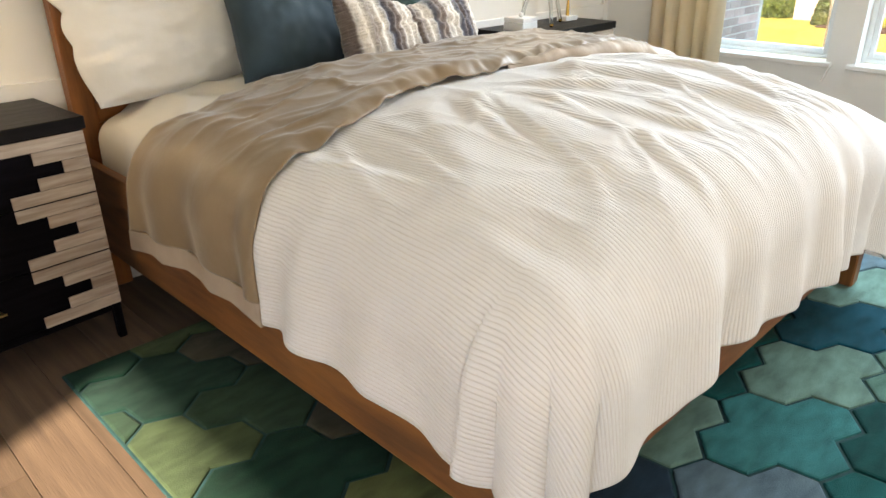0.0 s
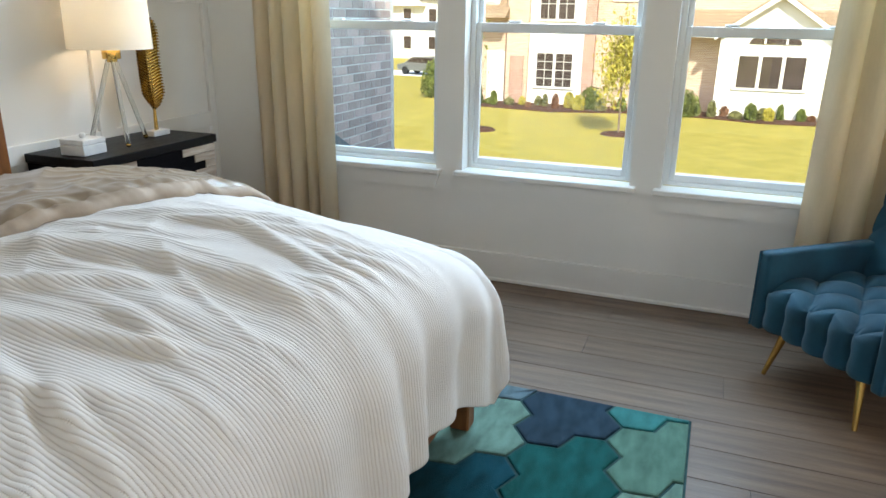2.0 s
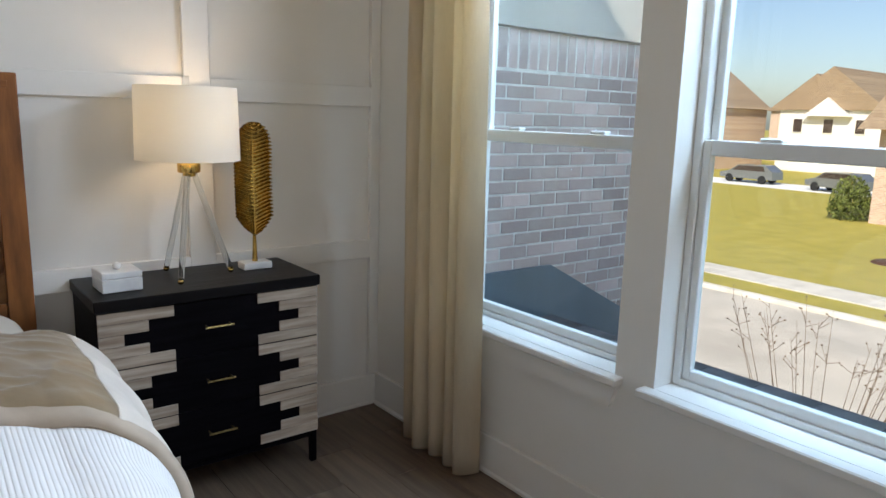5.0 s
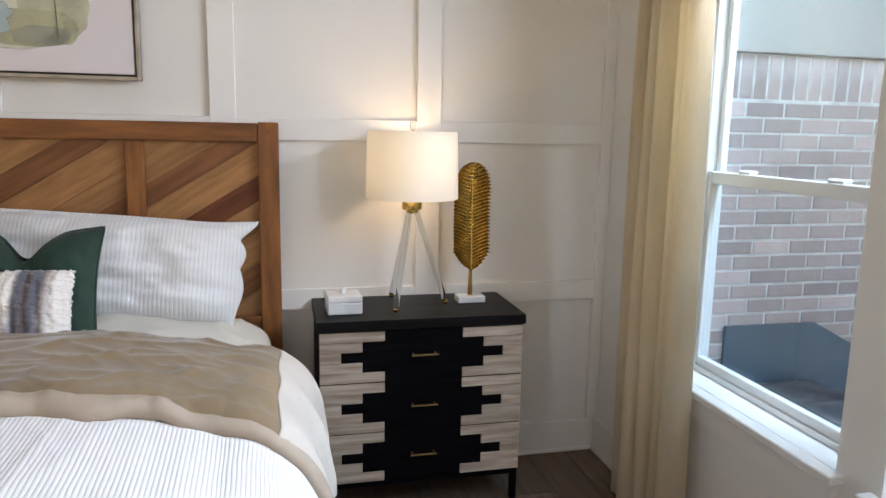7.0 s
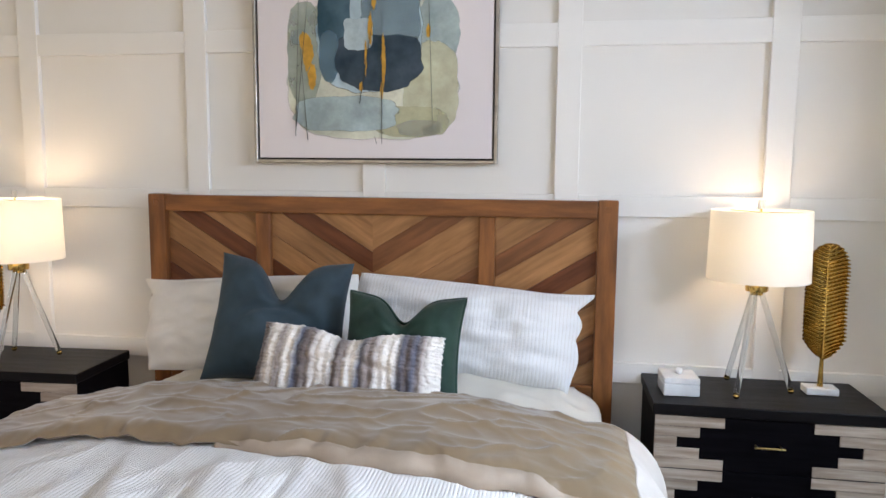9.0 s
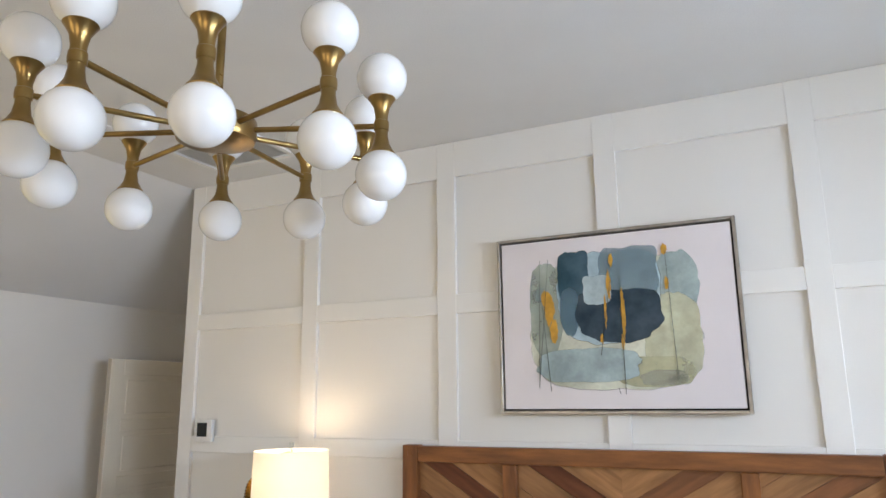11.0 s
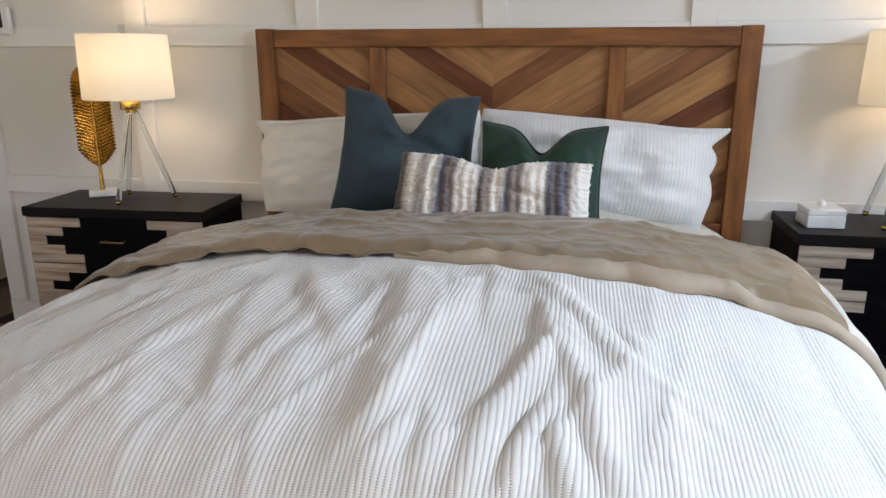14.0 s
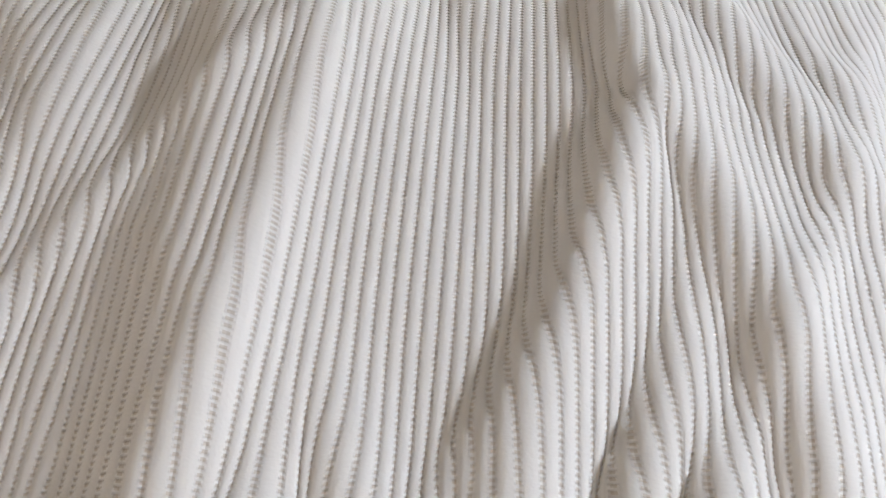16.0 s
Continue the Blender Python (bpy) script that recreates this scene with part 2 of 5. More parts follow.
def ribbed(name, color, pitch, depth, dots=0.0, vary=0.04, rough=0.85):
    """Woven cloth with ribs along its length; its UV is in metres."""
    m = shader(name, color, rough, vary=vary, scale=3, uv=True, sheen=0.1)
    n, l = m.node_tree.nodes, m.node_tree.links
    b = n["Principled BSDF"]
    tc, sep = n.new("ShaderNodeTexCoord"), n.new("ShaderNodeSeparateXYZ")
    l.new(tc.outputs["UV"], sep.inputs[0])

    def math_node(op, a, bv):
        k = n.new("ShaderNodeMath")
        k.operation = op
        for i, v in enumerate((a, bv)):
            if isinstance(v, (int, float)):
                k.inputs[i].default_value = v
            else:
                l.new(v, k.inputs[i])
        return k.outputs[0]
    u = math_node("MULTIPLY", sep.outputs["X"], 2 * math.pi / pitch)
    su = math_node("SINE", u, 0.0)
    rib = math_node("POWER", math_node("ABSOLUTE", math_node("SINE", math_node("MULTIPLY", u, 0.5), 0.0), 0.0), 0.8)
    hgt = rib
    if dots:
        v = math_node("SINE", math_node("MULTIPLY", sep.outputs["Y"], 2 * math.pi / dots), 0.0)
        groove = math_node("GREATER_THAN", math_node("MULTIPLY", rib, -1.0), -0.62)
        hgt = math_node("ADD", rib, math_node("MULTIPLY", groove, math_node("MULTIPLY", v, 0.35)))
    fine = n.new("ShaderNodeTexNoise")
    fine.inputs["Scale"].default_value = 420
    l.new(tc.outputs["UV"], fine.inputs["Vector"])
    hgt = math_node("ADD", hgt, math_node("MULTIPLY", fine.outputs["Fac"], 0.25))
    bp = n.new("ShaderNodeBump")
    bp.inputs["Distance"].default_value = depth
    l.new(hgt, bp.inputs["Height"]), l.new(bp.outputs[0], b.inputs["Normal"])
    if dots:                                                   # open-work stitches between the ribs
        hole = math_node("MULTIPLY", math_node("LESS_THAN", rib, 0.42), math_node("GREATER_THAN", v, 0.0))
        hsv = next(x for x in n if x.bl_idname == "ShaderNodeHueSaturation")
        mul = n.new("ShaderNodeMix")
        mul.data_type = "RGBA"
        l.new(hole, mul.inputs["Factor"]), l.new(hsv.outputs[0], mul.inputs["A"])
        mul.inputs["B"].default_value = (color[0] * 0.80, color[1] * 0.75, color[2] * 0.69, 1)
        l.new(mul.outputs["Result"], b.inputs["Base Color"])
    return m


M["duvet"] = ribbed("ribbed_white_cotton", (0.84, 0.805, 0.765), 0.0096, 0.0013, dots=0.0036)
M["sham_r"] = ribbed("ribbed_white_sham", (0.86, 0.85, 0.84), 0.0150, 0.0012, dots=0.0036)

# ---- mesh helpers ----
def bx(bm, x0, x1, y0, y1, z0, z1, bevel=0.0, seg=1):
    vs = [bm.verts.new((x, y, z)) for x in (x0, x1) for y in (y0, y1) for z in (z0, z1)]
    fs = [bm.faces.new([vs[i] for i in q]) for q in ((0, 1, 3, 2), (4, 6, 7, 5), (0, 4, 5, 1), (2, 3, 7, 6), (0, 2, 6, 4), (1, 5, 7, 3))]
    if bevel:
        es = list({e for f in fs for e in f.edges})
        bmesh.ops.bevel(bm, geom=es, offset=bevel, segments=seg, affect="EDGES", profile=0.6)
    return bm


def box(*a, **k):
    return bx(bmesh.new(), *a, **k)


def lathe(profile, seg=32, at=(0, 0, 0), bm=None):
    """A turned body from (radius, height) pairs."""
    bm = bm or bmesh.new()
    rings = []
    for r, z in profile:
        if r < 1e-5:
            rings.append([bm.verts.new((at[0], at[1], at[2] + z))])
        else:
            rings.append([bm.verts.new((at[0] + r * math.cos(a), at[1] + r * math.sin(a), at[2] + z)) for a in (2 * math.pi * i / seg for i in range(seg))])
    for a, b in zip(rings, rings[1:]):
        for i in range(seg):
            j = (i + 1) % seg
            if len(a) == 1 and len(b) > 1:
                bm.faces.new((a[0], b[j], b[i]))
            elif len(b) == 1 and len(a) > 1:
                bm.faces.new((a[i], a[j], b[0]))
            elif len(a) > 1:
                bm.faces.new((a[i], a[j], b[j], b[i]))
    for ring, flip in ((rings[0], True), (rings[-1], False)):
        if len(ring) > 1:
            bm.faces.new(ring[::-1] if flip else ring)
    return bm


def rod(bm, p, q, r0, r1=None, seg=12):
    """A round bar from p to q, tapered where r1 is given."""
    r1 = r0 if r1 is None else r1
    p, q = Vector(p), Vector(q)
    turn = (q - p).to_track_quat("Z", "Y").to_matrix()
    rings = [[bm.verts.new(c + turn @ Vector((r * math.cos(a), r * math.sin(a), 0))) for a in (2 * math.pi * i / seg for i in range(seg))] for c, r in ((p, r0), (q, r1))]
    for i in range(seg):
        j = (i + 1) % seg
        bm.faces.new((rings[0][i], rings[0][j], rings[1][j], rings[1][i]))
    bm.faces.new(rings[0][::-1]), bm.faces.new(rings[1])
    return bm


def sphere(bm, c, r, u=20, v=12):
    prof = [(r * math.sin(math.pi * k / v), -r * math.cos(math.pi * k / v)) for k in range(v + 1)]
    prof[0], prof[-1] = (0, -r), (0, r)
    return lathe(prof, u, c, bm)


def prism(bm, pts, axis, a, b):
    """A flat polygon in the plane across axis, drawn out from a to b."""
    def put(p, v):
        return (v, p[0], p[1]) if axis == "x" else (p[0], v, p[1]) if axis == "y" else (p[0], p[1], v)
    lo, hi = [bm.verts.new(put(p, a)) for p in pts], [bm.verts.new(put(p, b)) for p in pts]
    n = len(pts)
    bm.faces.new(lo[::-1]), bm.faces.new(hi)
    for i in range(n):
        bm.faces.new((lo[i], lo[(i + 1) % n], hi[(i + 1) % n], hi[i]))
    return bm


def mesh_of(name, bm, smooth=False):
    bmesh.ops.recalc_face_normals(bm, faces=bm.faces)
    me = bpy.data.meshes.new(name)
    bm.to_mesh(me)
    bm.free()
    if smooth:
        me.shade_smooth()
        if smooth != "all":
            me.set_sharp_from_angle(angle=radians(smooth if isinstance(smooth, (int, float)) and smooth > 1 else 40))
    return me


def thing(name, label, category, m=None, group="", kind=""):
    o = tagged(new(name), label, category, group, kind)
    o.matrix_world = m or Matrix()
    return o


def part(name, bm, material, parent=None, label="", smooth=False, m=None):
    me = bm if isinstance(bm, bpy.types.Mesh) else mesh_of(name, bm, smooth)
    if material and not me.materials:
        me.materials.append(M[material] if isinstance(material, str) else material)
    o = new(name, me)
    if parent:
        o.parent = parent
    if m:
        o.matrix_local = m
    if label:
        o["label"] = label
    return o


def structure(name, bm, material, label, category, smooth=False):
    return tagged(part(name, bm, material, smooth=smooth), label, category, kind="structure")


def sheet_mesh(name, nu, nv, fn, thick=0.0):
    """A cloth grid: fn(i/nu, j/nv) gives the place and the UV in metres."""
    vs, uvs, fs = [], [], []
    for j in range(nv + 1):
        for i in range(nu + 1):
            p, uv = fn(i / nu, j / nv)
            vs.append(p), uvs.append(uv)
    w = nu + 1
    for j in range(nv):
        for i in range(nu):
            fs.append((j * w + i, j * w + i + 1, (j + 1) * w + i + 1, (j + 1) * w + i))
    me = bpy.data.meshes.new(name)
    me.from_pydata(vs, [], fs)
    lay = me.uv_layers.new(name="UVMap")
    idx = np.empty(len(me.loops), dtype=np.int32)
    me.loops.foreach_get("vertex_index", idx)
    lay.data.foreach_set("uv", np.array(uvs, dtype=np.float32)[idx].ravel())
    me.shade_smooth()
    return me

# ---- the room ----
CEIL, LEFT, EDGE, BACK = 3.03, -3.50, -2.566, -5.30
bm = box(LEFT - 0.15, WX + 0.17, BACK - 0.15, 1.30, -0.12, -0.006)
floor = structure("floor", bm, "subfloor", "brown oak plank floor of the bedroom", "floor")

# headboard wall with its board-and-batten grid
bm = box(EDGE, WX + 0.17, 0.0, 0.14, -0.006, CEIL)
wall_north = structure("wall_north", bm, "wall", "off-white painted wall with a grid of raised battens", "wall")
BATTENS = [(EDGE, -2.465), (-1.702, -1.604), (-0.872, -0.771), (-0.054, 0.046), (0.771, 0.870), (1.597, 1.700), (2.440, WX)]
RAILS = [(0.738, 0.826), (1.443, 1.532), (2.136, 2.233), (2.840, CEIL)]
for x0, x1 in BATTENS:
    part("batten", box(x0, x1, -0.024, -0.0005, 0.152, CEIL - 0.001, bevel=0.002), "trim", wall_north)
for z0, z1 in RAILS:
    for (a, b), (c, d) in zip(BATTENS, BATTENS[1:]):
        part("rail", box(b - 0.0005, c + 0.0005, -0.0225, -0.0005, z0, z1 - 0.001, bevel=0.002), "trim", wall_north)
bm = box(EDGE, WX - 0.016, -0.028, -0.0005, -0.004, 0.150, bevel=0.003)
bx(bm, EDGE, WX - 0.03, -0.040, -0.0285, -0.004, 0.018, bevel=0.005)
structure("baseboard_1", bm, "trim", "white painted baseboard below the batten wall", "baseboard")
bm = box(EDGE - 0.0, EDGE + 0.12, 0.14, 1.15, -0.006, CEIL)
structure("wall_return", bm, "wall", "off-white painted wall return beside the door recess", "wall")
bm = box(LEFT, EDGE, 1.15, 1.30, -0.006, CEIL)
structure("wall_recess", bm, "wall", "plain painted wall at the end of the recess", "wall")
# gap added out of view so the sun reaches the floor
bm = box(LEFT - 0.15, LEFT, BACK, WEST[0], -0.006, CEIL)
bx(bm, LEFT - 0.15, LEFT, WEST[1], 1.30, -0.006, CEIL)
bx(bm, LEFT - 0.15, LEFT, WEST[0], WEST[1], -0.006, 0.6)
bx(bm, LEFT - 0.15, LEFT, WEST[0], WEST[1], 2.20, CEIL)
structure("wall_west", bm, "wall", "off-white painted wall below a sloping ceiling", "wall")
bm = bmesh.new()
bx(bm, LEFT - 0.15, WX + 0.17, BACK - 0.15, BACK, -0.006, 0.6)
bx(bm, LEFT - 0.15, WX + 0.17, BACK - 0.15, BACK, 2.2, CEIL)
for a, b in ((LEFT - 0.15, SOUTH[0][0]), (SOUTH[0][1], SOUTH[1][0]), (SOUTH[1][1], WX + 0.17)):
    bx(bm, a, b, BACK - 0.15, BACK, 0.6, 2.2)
structure("wall_south", bm, "wall", "plain off-white painted wall with two assumed window openings", "wall")
bm = box(LEFT - 0.15, WX + 0.17, BACK - 0.15, 1.30, CEIL, CEIL + 0.15)
structure("ceiling", bm, "ceiling", "flat white painted ceiling", "ceiling")
bm = prism(bmesh.new(), [(EDGE - 0.015, CEIL - 0.0005), (LEFT, 2.385), (LEFT, CEIL - 0.0005)], "y", BACK, 1.15)
structure("ceiling_slope", bm, "ceiling", "sloping white painted ceiling along the low side", "ceiling")

# window wall with three openings
bm = bmesh.new()
T = WX + 0.17
bx(bm, WX, T, BACK, 0.0, -0.006, SILL_Z - 0.028)
bx(bm, WX, T, BACK, 0.0, HEAD_Z, CEIL)
edges = [BACK] + sorted(v for w in WIN for v in w) + [0.0]
for a, b in zip(edges[::2], edges[1::2]):
    bx(bm, WX, T, a, b, SILL_Z - 0.028, HEAD_Z)
wall_east = structure("wall_east", bm, "trim", "white painted wall with three tall sash windows", "wall")
bm = box(WX - 0.020, WX - 0.0005, BACK, -0.0285, -0.004, 0.158, bevel=0.003)
bx(bm, WX - 0.034, WX - 0.0205, BACK, -0.042, -0.004, 0.020, bevel=0.006)
structure("baseboard_2", bm, "trim", "white painted baseboard below the windows", "baseboard")


def window(k, ya, yb):
    w = tagged(thing("window_%d" % k, "white double-hung sash window with a painted sill", "window"), kind="structure")
    bm = box(WX - 0.05, WX - 0.0005, ya - 0.036, yb + 0.034, SILL_Z - 0.027, SILL_Z, bevel=0.004)
    bx(bm, WX, 2.578, ya + 0.001, yb - 0.001, SILL_Z - 0.026, SILL_Z - 0.001)
    part("window_sill", bm, "trim", w)
    part("apron", prism(bmesh.new(), [(ya - 0.026, SILL_Z - 0.0275), (yb + 0.024, SILL_Z - 0.0275), (yb - 0.004, SILL_Z - 0.112), (ya + 0.002, SILL_Z - 0.112)], "x", WX - 0.022, WX - 0.0005), "trim", w)
    f0, f1 = 2.580, 2.656
    bm = bmesh.new()
    for a, b in ((ya + 0.001, ya + 0.028), (yb - 0.028, yb - 0.001)):
        bx(bm, f0, f1, a, b, SILL_Z, HEAD_Z - 0.001, bevel=0.003)
    bx(bm, f0, f1, ya + 0.028, yb - 0.028, SILL_Z, SILL_Z + 0.022, bevel=0.003)
    bx(bm, f0, f1, ya + 0.028, yb - 0.028, HEAD_Z - 0.04, HEAD_Z - 0.001, bevel=0.003)
    part("window_frame", bm, "vinyl", w)
    mid = 1.338
    for name, x0, z0, z1 in (("lower_sash", f0 + 0.008, SILL_Z + 0.022, mid + 0.026), ("upper_sash", f0 + 0.040, mid - 0.022, HEAD_Z - 0.04)):
        x1 = x0 + 0.028
        a, b = ya + 0.029, yb - 0.029
        s = 0.026
        bm = bmesh.new()
        bx(bm, x0, x1, a, a + s, z0, z1, bevel=0.003)
        bx(bm, x0, x1, b - s, b, z0, z1, bevel=0.003)
        bx(bm, x0, x1, a + s, b - s, z0, z0 + (0.034 if name == "lower_sash" else 0.045), bevel=0.003)
        bx(bm, x0, x1, a + s, b - s, z1 - (0.045 if name == "lower_sash" else 0.034), z1, bevel=0.003)
        o = part(name, bm, "vinyl", w)
        pane = part("pane", box(x0 + 0.012, x0 + 0.016, a + s - 0.004, b - s + 0.004, z0 + 0.030, z1 - 0.03), "glass", o)
        pane.visible_shadow = False
        if name == "lower_sash":
            for yy in (a + 0.2, b - 0.2):
                part("sash_lock", box(x0 + 0.004, x1 + 0.012, yy - 0.032, yy + 0.032, z1, z1 + 0.012, bevel=0.004), "vinyl", o)
    return w


for k, (ya, yb) in enumerate(WIN):
    window(k + 1, ya, yb)

# ---- curtains ----
def curtain(name, y0, y1, seed, label):
    c = thing(name, label, "curtain", group="curtains")
    rnd = random.Random(seed)
    ph = [rnd.uniform(0, 6.28) for _ in range(4)]

    def fn(u, v):
        z = 0.012 + v * 2.52
        y = y0 + (y1 - y0) * u
        pinch = 1 - 0.10 * math.exp(-((v - 0.95) / 0.2) ** 2)
        fold = math.sin(u * 31 + ph[0] + 0.7 * math.sin(v * 2.1 + ph[1])) * 0.032 + math.sin(u * 13 + ph[2] + v * 1.3) * 0.016
        y += 0.012 * math.sin(u * 31 + ph[0] + 1.4) + 0.02 * (1 - v) * math.sin(ph[3] + u * 3)
        yc = (y0 + y1) / 2
        return (2.385 + fold * (0.75 + 0.35 * (1 - v)), yc + (y - yc) * pinch, z), (u * 0.9, z)
    o = part("drape", sheet_mesh("drape", 130, 26, fn), "linen", c)
    s = o.modifiers.new("thickness", "SOLIDIFY")
    s.thickness = 0.003
    return c


curtain("curtain", -0.87, -0.42, 3, "beige linen curtain hanging in deep folds beside a window")
curtain("curtain", -3.92, -3.30, 8, "beige linen curtain hanging in deep folds behind an armchair")
rods = thing("curtain_rod", "thin dark curtain rod above the windows", "curtain rod")
part("rod", rod(bmesh.new(), (2.385, -0.34, 2.545), (2.385, -3.98, 2.545), 0.012), "antique", rods, smooth=True)
for y in (-0.37, -2.05, -3.95):
    part("bracket", rod(bmesh.new(), (2.385, y, 2.556), (WX, y, 2.556), 0.008), "antique", rods, smooth=True)

# ---- rug ----
RUG = (-1.400, 1.347, -2.915, -0.590)
rug = thing("rug", "tufted wool rug of teal and green hexagon pieces under the bed", "rug")
bm = box(RUG[0], RUG[1], RUG[2], RUG[3], 0.0005, 0.009, bevel=0.002)
part("backing", bm, shader("rug_backing", (0.022, 0.075, 0.075), 0.95, vary=0.2, scale=20, bump=0.002, bscale=200), rug)
PAL = [(0.006, 0.092, 0.086), (0.003, 0.062, 0.056), (0.17, 0.29, 0.235), (0.120, 0.185, 0.215), (0.038, 0.190, 0.185), (0.006, 0.075, 0.105), (0.105, 0.215, 0.165), (0.020, 0.045, 0.070)]
PALM = [shader("rug_wool", tuple(1.05 * v for v in c), 0.95, vary=0.20, scale=9, bump=0.0035, bscale=190, stretch=(1, 2.5, 1), sheen=0.04, spec=0.15) for c in PAL]
# these olive greens carry the warm light that falls on the left pieces
PAL_WARM_LIT = [(0.012, 0.050, 0.032), (0.085, 0.125, 0.060), (0.090, 0.088, 0.062), (0.040, 0.082, 0.050), (0.150, 0.180, 0.070), (0.022, 0.062, 0.045)]
PALM_WARM_LIT = [shader("rug_wool_warm_lit", c, 0.95, vary=0.20, scale=9, bump=0.0035, bscale=190, stretch=(1, 2.5, 1), sheen=0.04, spec=0.15) for c in PAL_WARM_LIT]


def clip_poly(pts, x0, x1, y0, y1):
    for ax, lim, sgn in ((0, x0, 1), (0, x1, -1), (1, y0, 1), (1, y1, -1)):
        out = []
        for p, q in zip(pts, pts[1:] + pts[:1]):
            a, b = (p[ax] - lim) * sgn, (q[ax] - lim) * sgn
            if a >= 0:
                out.append(p)
            if (a >= 0) != (b >= 0):
                f = a / (a - b)
                out.append((p[0] + f * (q[0] - p[0]), p[1] + f * (q[1] - p[1])))
        pts = out
        if len(pts) < 3:
            return []
    return pts


def shrink(pts, g):
    """Moves every edge of a polygon inwards by g."""
    n, out = len(pts), []
    for i in range(n):
        p, c, q = Vector(pts[i - 1]), Vector(pts[i]), Vector(pts[(i + 1) % n])
        e, f = (c - p).normalized(), (q - c).normalized()
        a, b = Vector((-e.y, e.x)), Vector((-f.y, f.x))
        k = a + b
        s = max(0.35, 1 + a.dot(b))
        out.append(tuple(c + k * (g / s)))
    return out


def rug_piece(cx, cy, R, r, turn):
    pts = []
    for k in range(6):
        a = math.radians(60 * k)
        v = Vector((R * math.cos(a), R * math.sin(a)))
        if k % 2 == 0:
            dirs = [60 * k - 120, 60 * k - 180, 60 * k - 240] if k != 4 else [60 * k - 120, 60 * k - 60, 60 * k, 60 * k + 60, 60 * k + 120]
            for d in dirs:
                pts.append(v + Vector((r * math.cos(math.radians(d)), r * math.sin(math.radians(d)))))
        else:
            pts.append(v)
    m = Matrix.Rotation(turn, 2)
    return [tuple(m @ p + Vector((cx, cy))) for p in pts]


HEX_R, HEX_r, HEX_TURN = 0.212, 0.102, radians(97)
rnd = random.Random(5)
turn2 = Matrix.Rotation(HEX_TURN, 2)
last = {}
for i in range(-12, 13):
    for j in range(-12, 13):
        c = turn2 @ Vector((1.5 * HEX_R * i, math.sqrt(3) * HEX_R * (j + 0.5 * (i % 2)))) + Vector((0.81, -2.52))
        pts = clip_poly(rug_piece(c.x, c.y, HEX_R, HEX_r, HEX_TURN), RUG[0] + 0.003, RUG[1] - 0.003, RUG[2] + 0.003, RUG[3] - 0.003)
        if len(pts) < 3:
            continue
        area = abs(sum(p[0] * q[1] - q[0] * p[1] for p, q in zip(pts, pts[1:] + pts[:1]))) / 2
        if area < 0.002:
            continue
        # pieces on the left get the colours with warm light mixed in
        warm_lit = c.x < -0.75 and c.y > -2.45
        pal = PALM_WARM_LIT if warm_lit else PALM
        used = [last.get((i - 1, j)), last.get((i, j - 1)), last.get((i - 1, j - 1)), last.get((i - 1, j + 1))]
        pick = rnd.choice([m for m in range(len(pal)) if m not in used])
        last[(i, j)] = pick
        g = shrink(pts, 0.005)
        bm = bmesh.new()
        lo = [bm.verts.new((x, y, 0.009)) for x, y in g]
        hi = [bm.verts.new((x, y, 0.0145)) for x, y in shrink(pts, 0.0065)]
        top = [bm.verts.new((x, y, 0.0170)) for x, y in shrink(pts, 0.012)]
        n = len(g)
        for q in range(n):
            t = (q + 1) % n
            bm.faces.new((lo[q], lo[t], hi[t], hi[q])), bm.faces.new((hi[q], hi[t], top[t], top[q]))
        bm.faces.new(top)
        part("hexagon", bm, pal[pick], rug)

# ---- bed ----
bed = thing("bed", "stained wooden bed with a tall chevron-panelled headboard, unmade", "bed")
HB0, HB1 = -0.095, -0.035
hb = part("headboard", box(-0.955, 0.955, -0.052, HB1, 0.30, 1.44), "bedwood", bed, "chevron-panelled wooden headboard")
for s in (-1, 1):
    x0, x1 = sorted((s * 0.952, s * 1.032))
    part("post", box(x0, x1, HB0, HB1 + 0.004, 0.012, 1.512, bevel=0.006, seg=2), "bedwood_v", hb)
    part("peg", box(s * 0.992 - 0.012, s * 0.992 + 0.012, HB0 - 0.003, HB0, 1.463, 1.487, bevel=0.002), "bedwood", hb)
part("top_rail", box(-0.951, 0.951, HB0 + 0.004, HB1 + 0.002, 1.436, 1.508, bevel=0.006, seg=2), "bedwood", hb)
part("bottom_rail", box(-0.951, 0.951, HB0 + 0.004, HB1 + 0.002, 0.66, 0.735, bevel=0.005), "bedwood", hb)
for xc in (-0.492, 0.498):
    part("stile", box(xc - 0.034, xc + 0.034, HB0 + 0.006, -0.053, 0.736, 1.4355, bevel=0.005), "bedwood_v", hb)
CHEV = {k: shader("chevron_plank", c, 0.42, spec=0.3, vary=0.26, scale=4, bump=0.0007, bscale=30, stretch=(1, 9, 9), color2=tuple(v * 0.60 for v in c), detail=7)
        for k, c in {"tan": (0.36, 0.172, 0.066), "dark": (0.165, 0.050, 0.018), "honey": (0.42, 0.200, 0.075), "mid": (0.235, 0.092, 0.034)}.items()}
BOARDS = {-1: (("honey", 0.17), ("dark", 0.09), ("tan", 0.12), ("honey", 0.11), ("dark", 0.09), ("tan", 0.13), ("mid", 0.11), ("dark", 0.09), ("tan", 0.13), ("honey", 0.12), ("dark", 0.10), ("tan", 0.13)),
          1: (("honey", 0.16), ("mid", 0.10), ("honey", 0.13), ("tan", 0.11), ("mid", 0.09), ("honey", 0.13), ("dark", 0.10), ("tan", 0.12), ("honey", 0.13), ("mid", 0.11), ("tan", 0.13), ("dark", 0.10))}
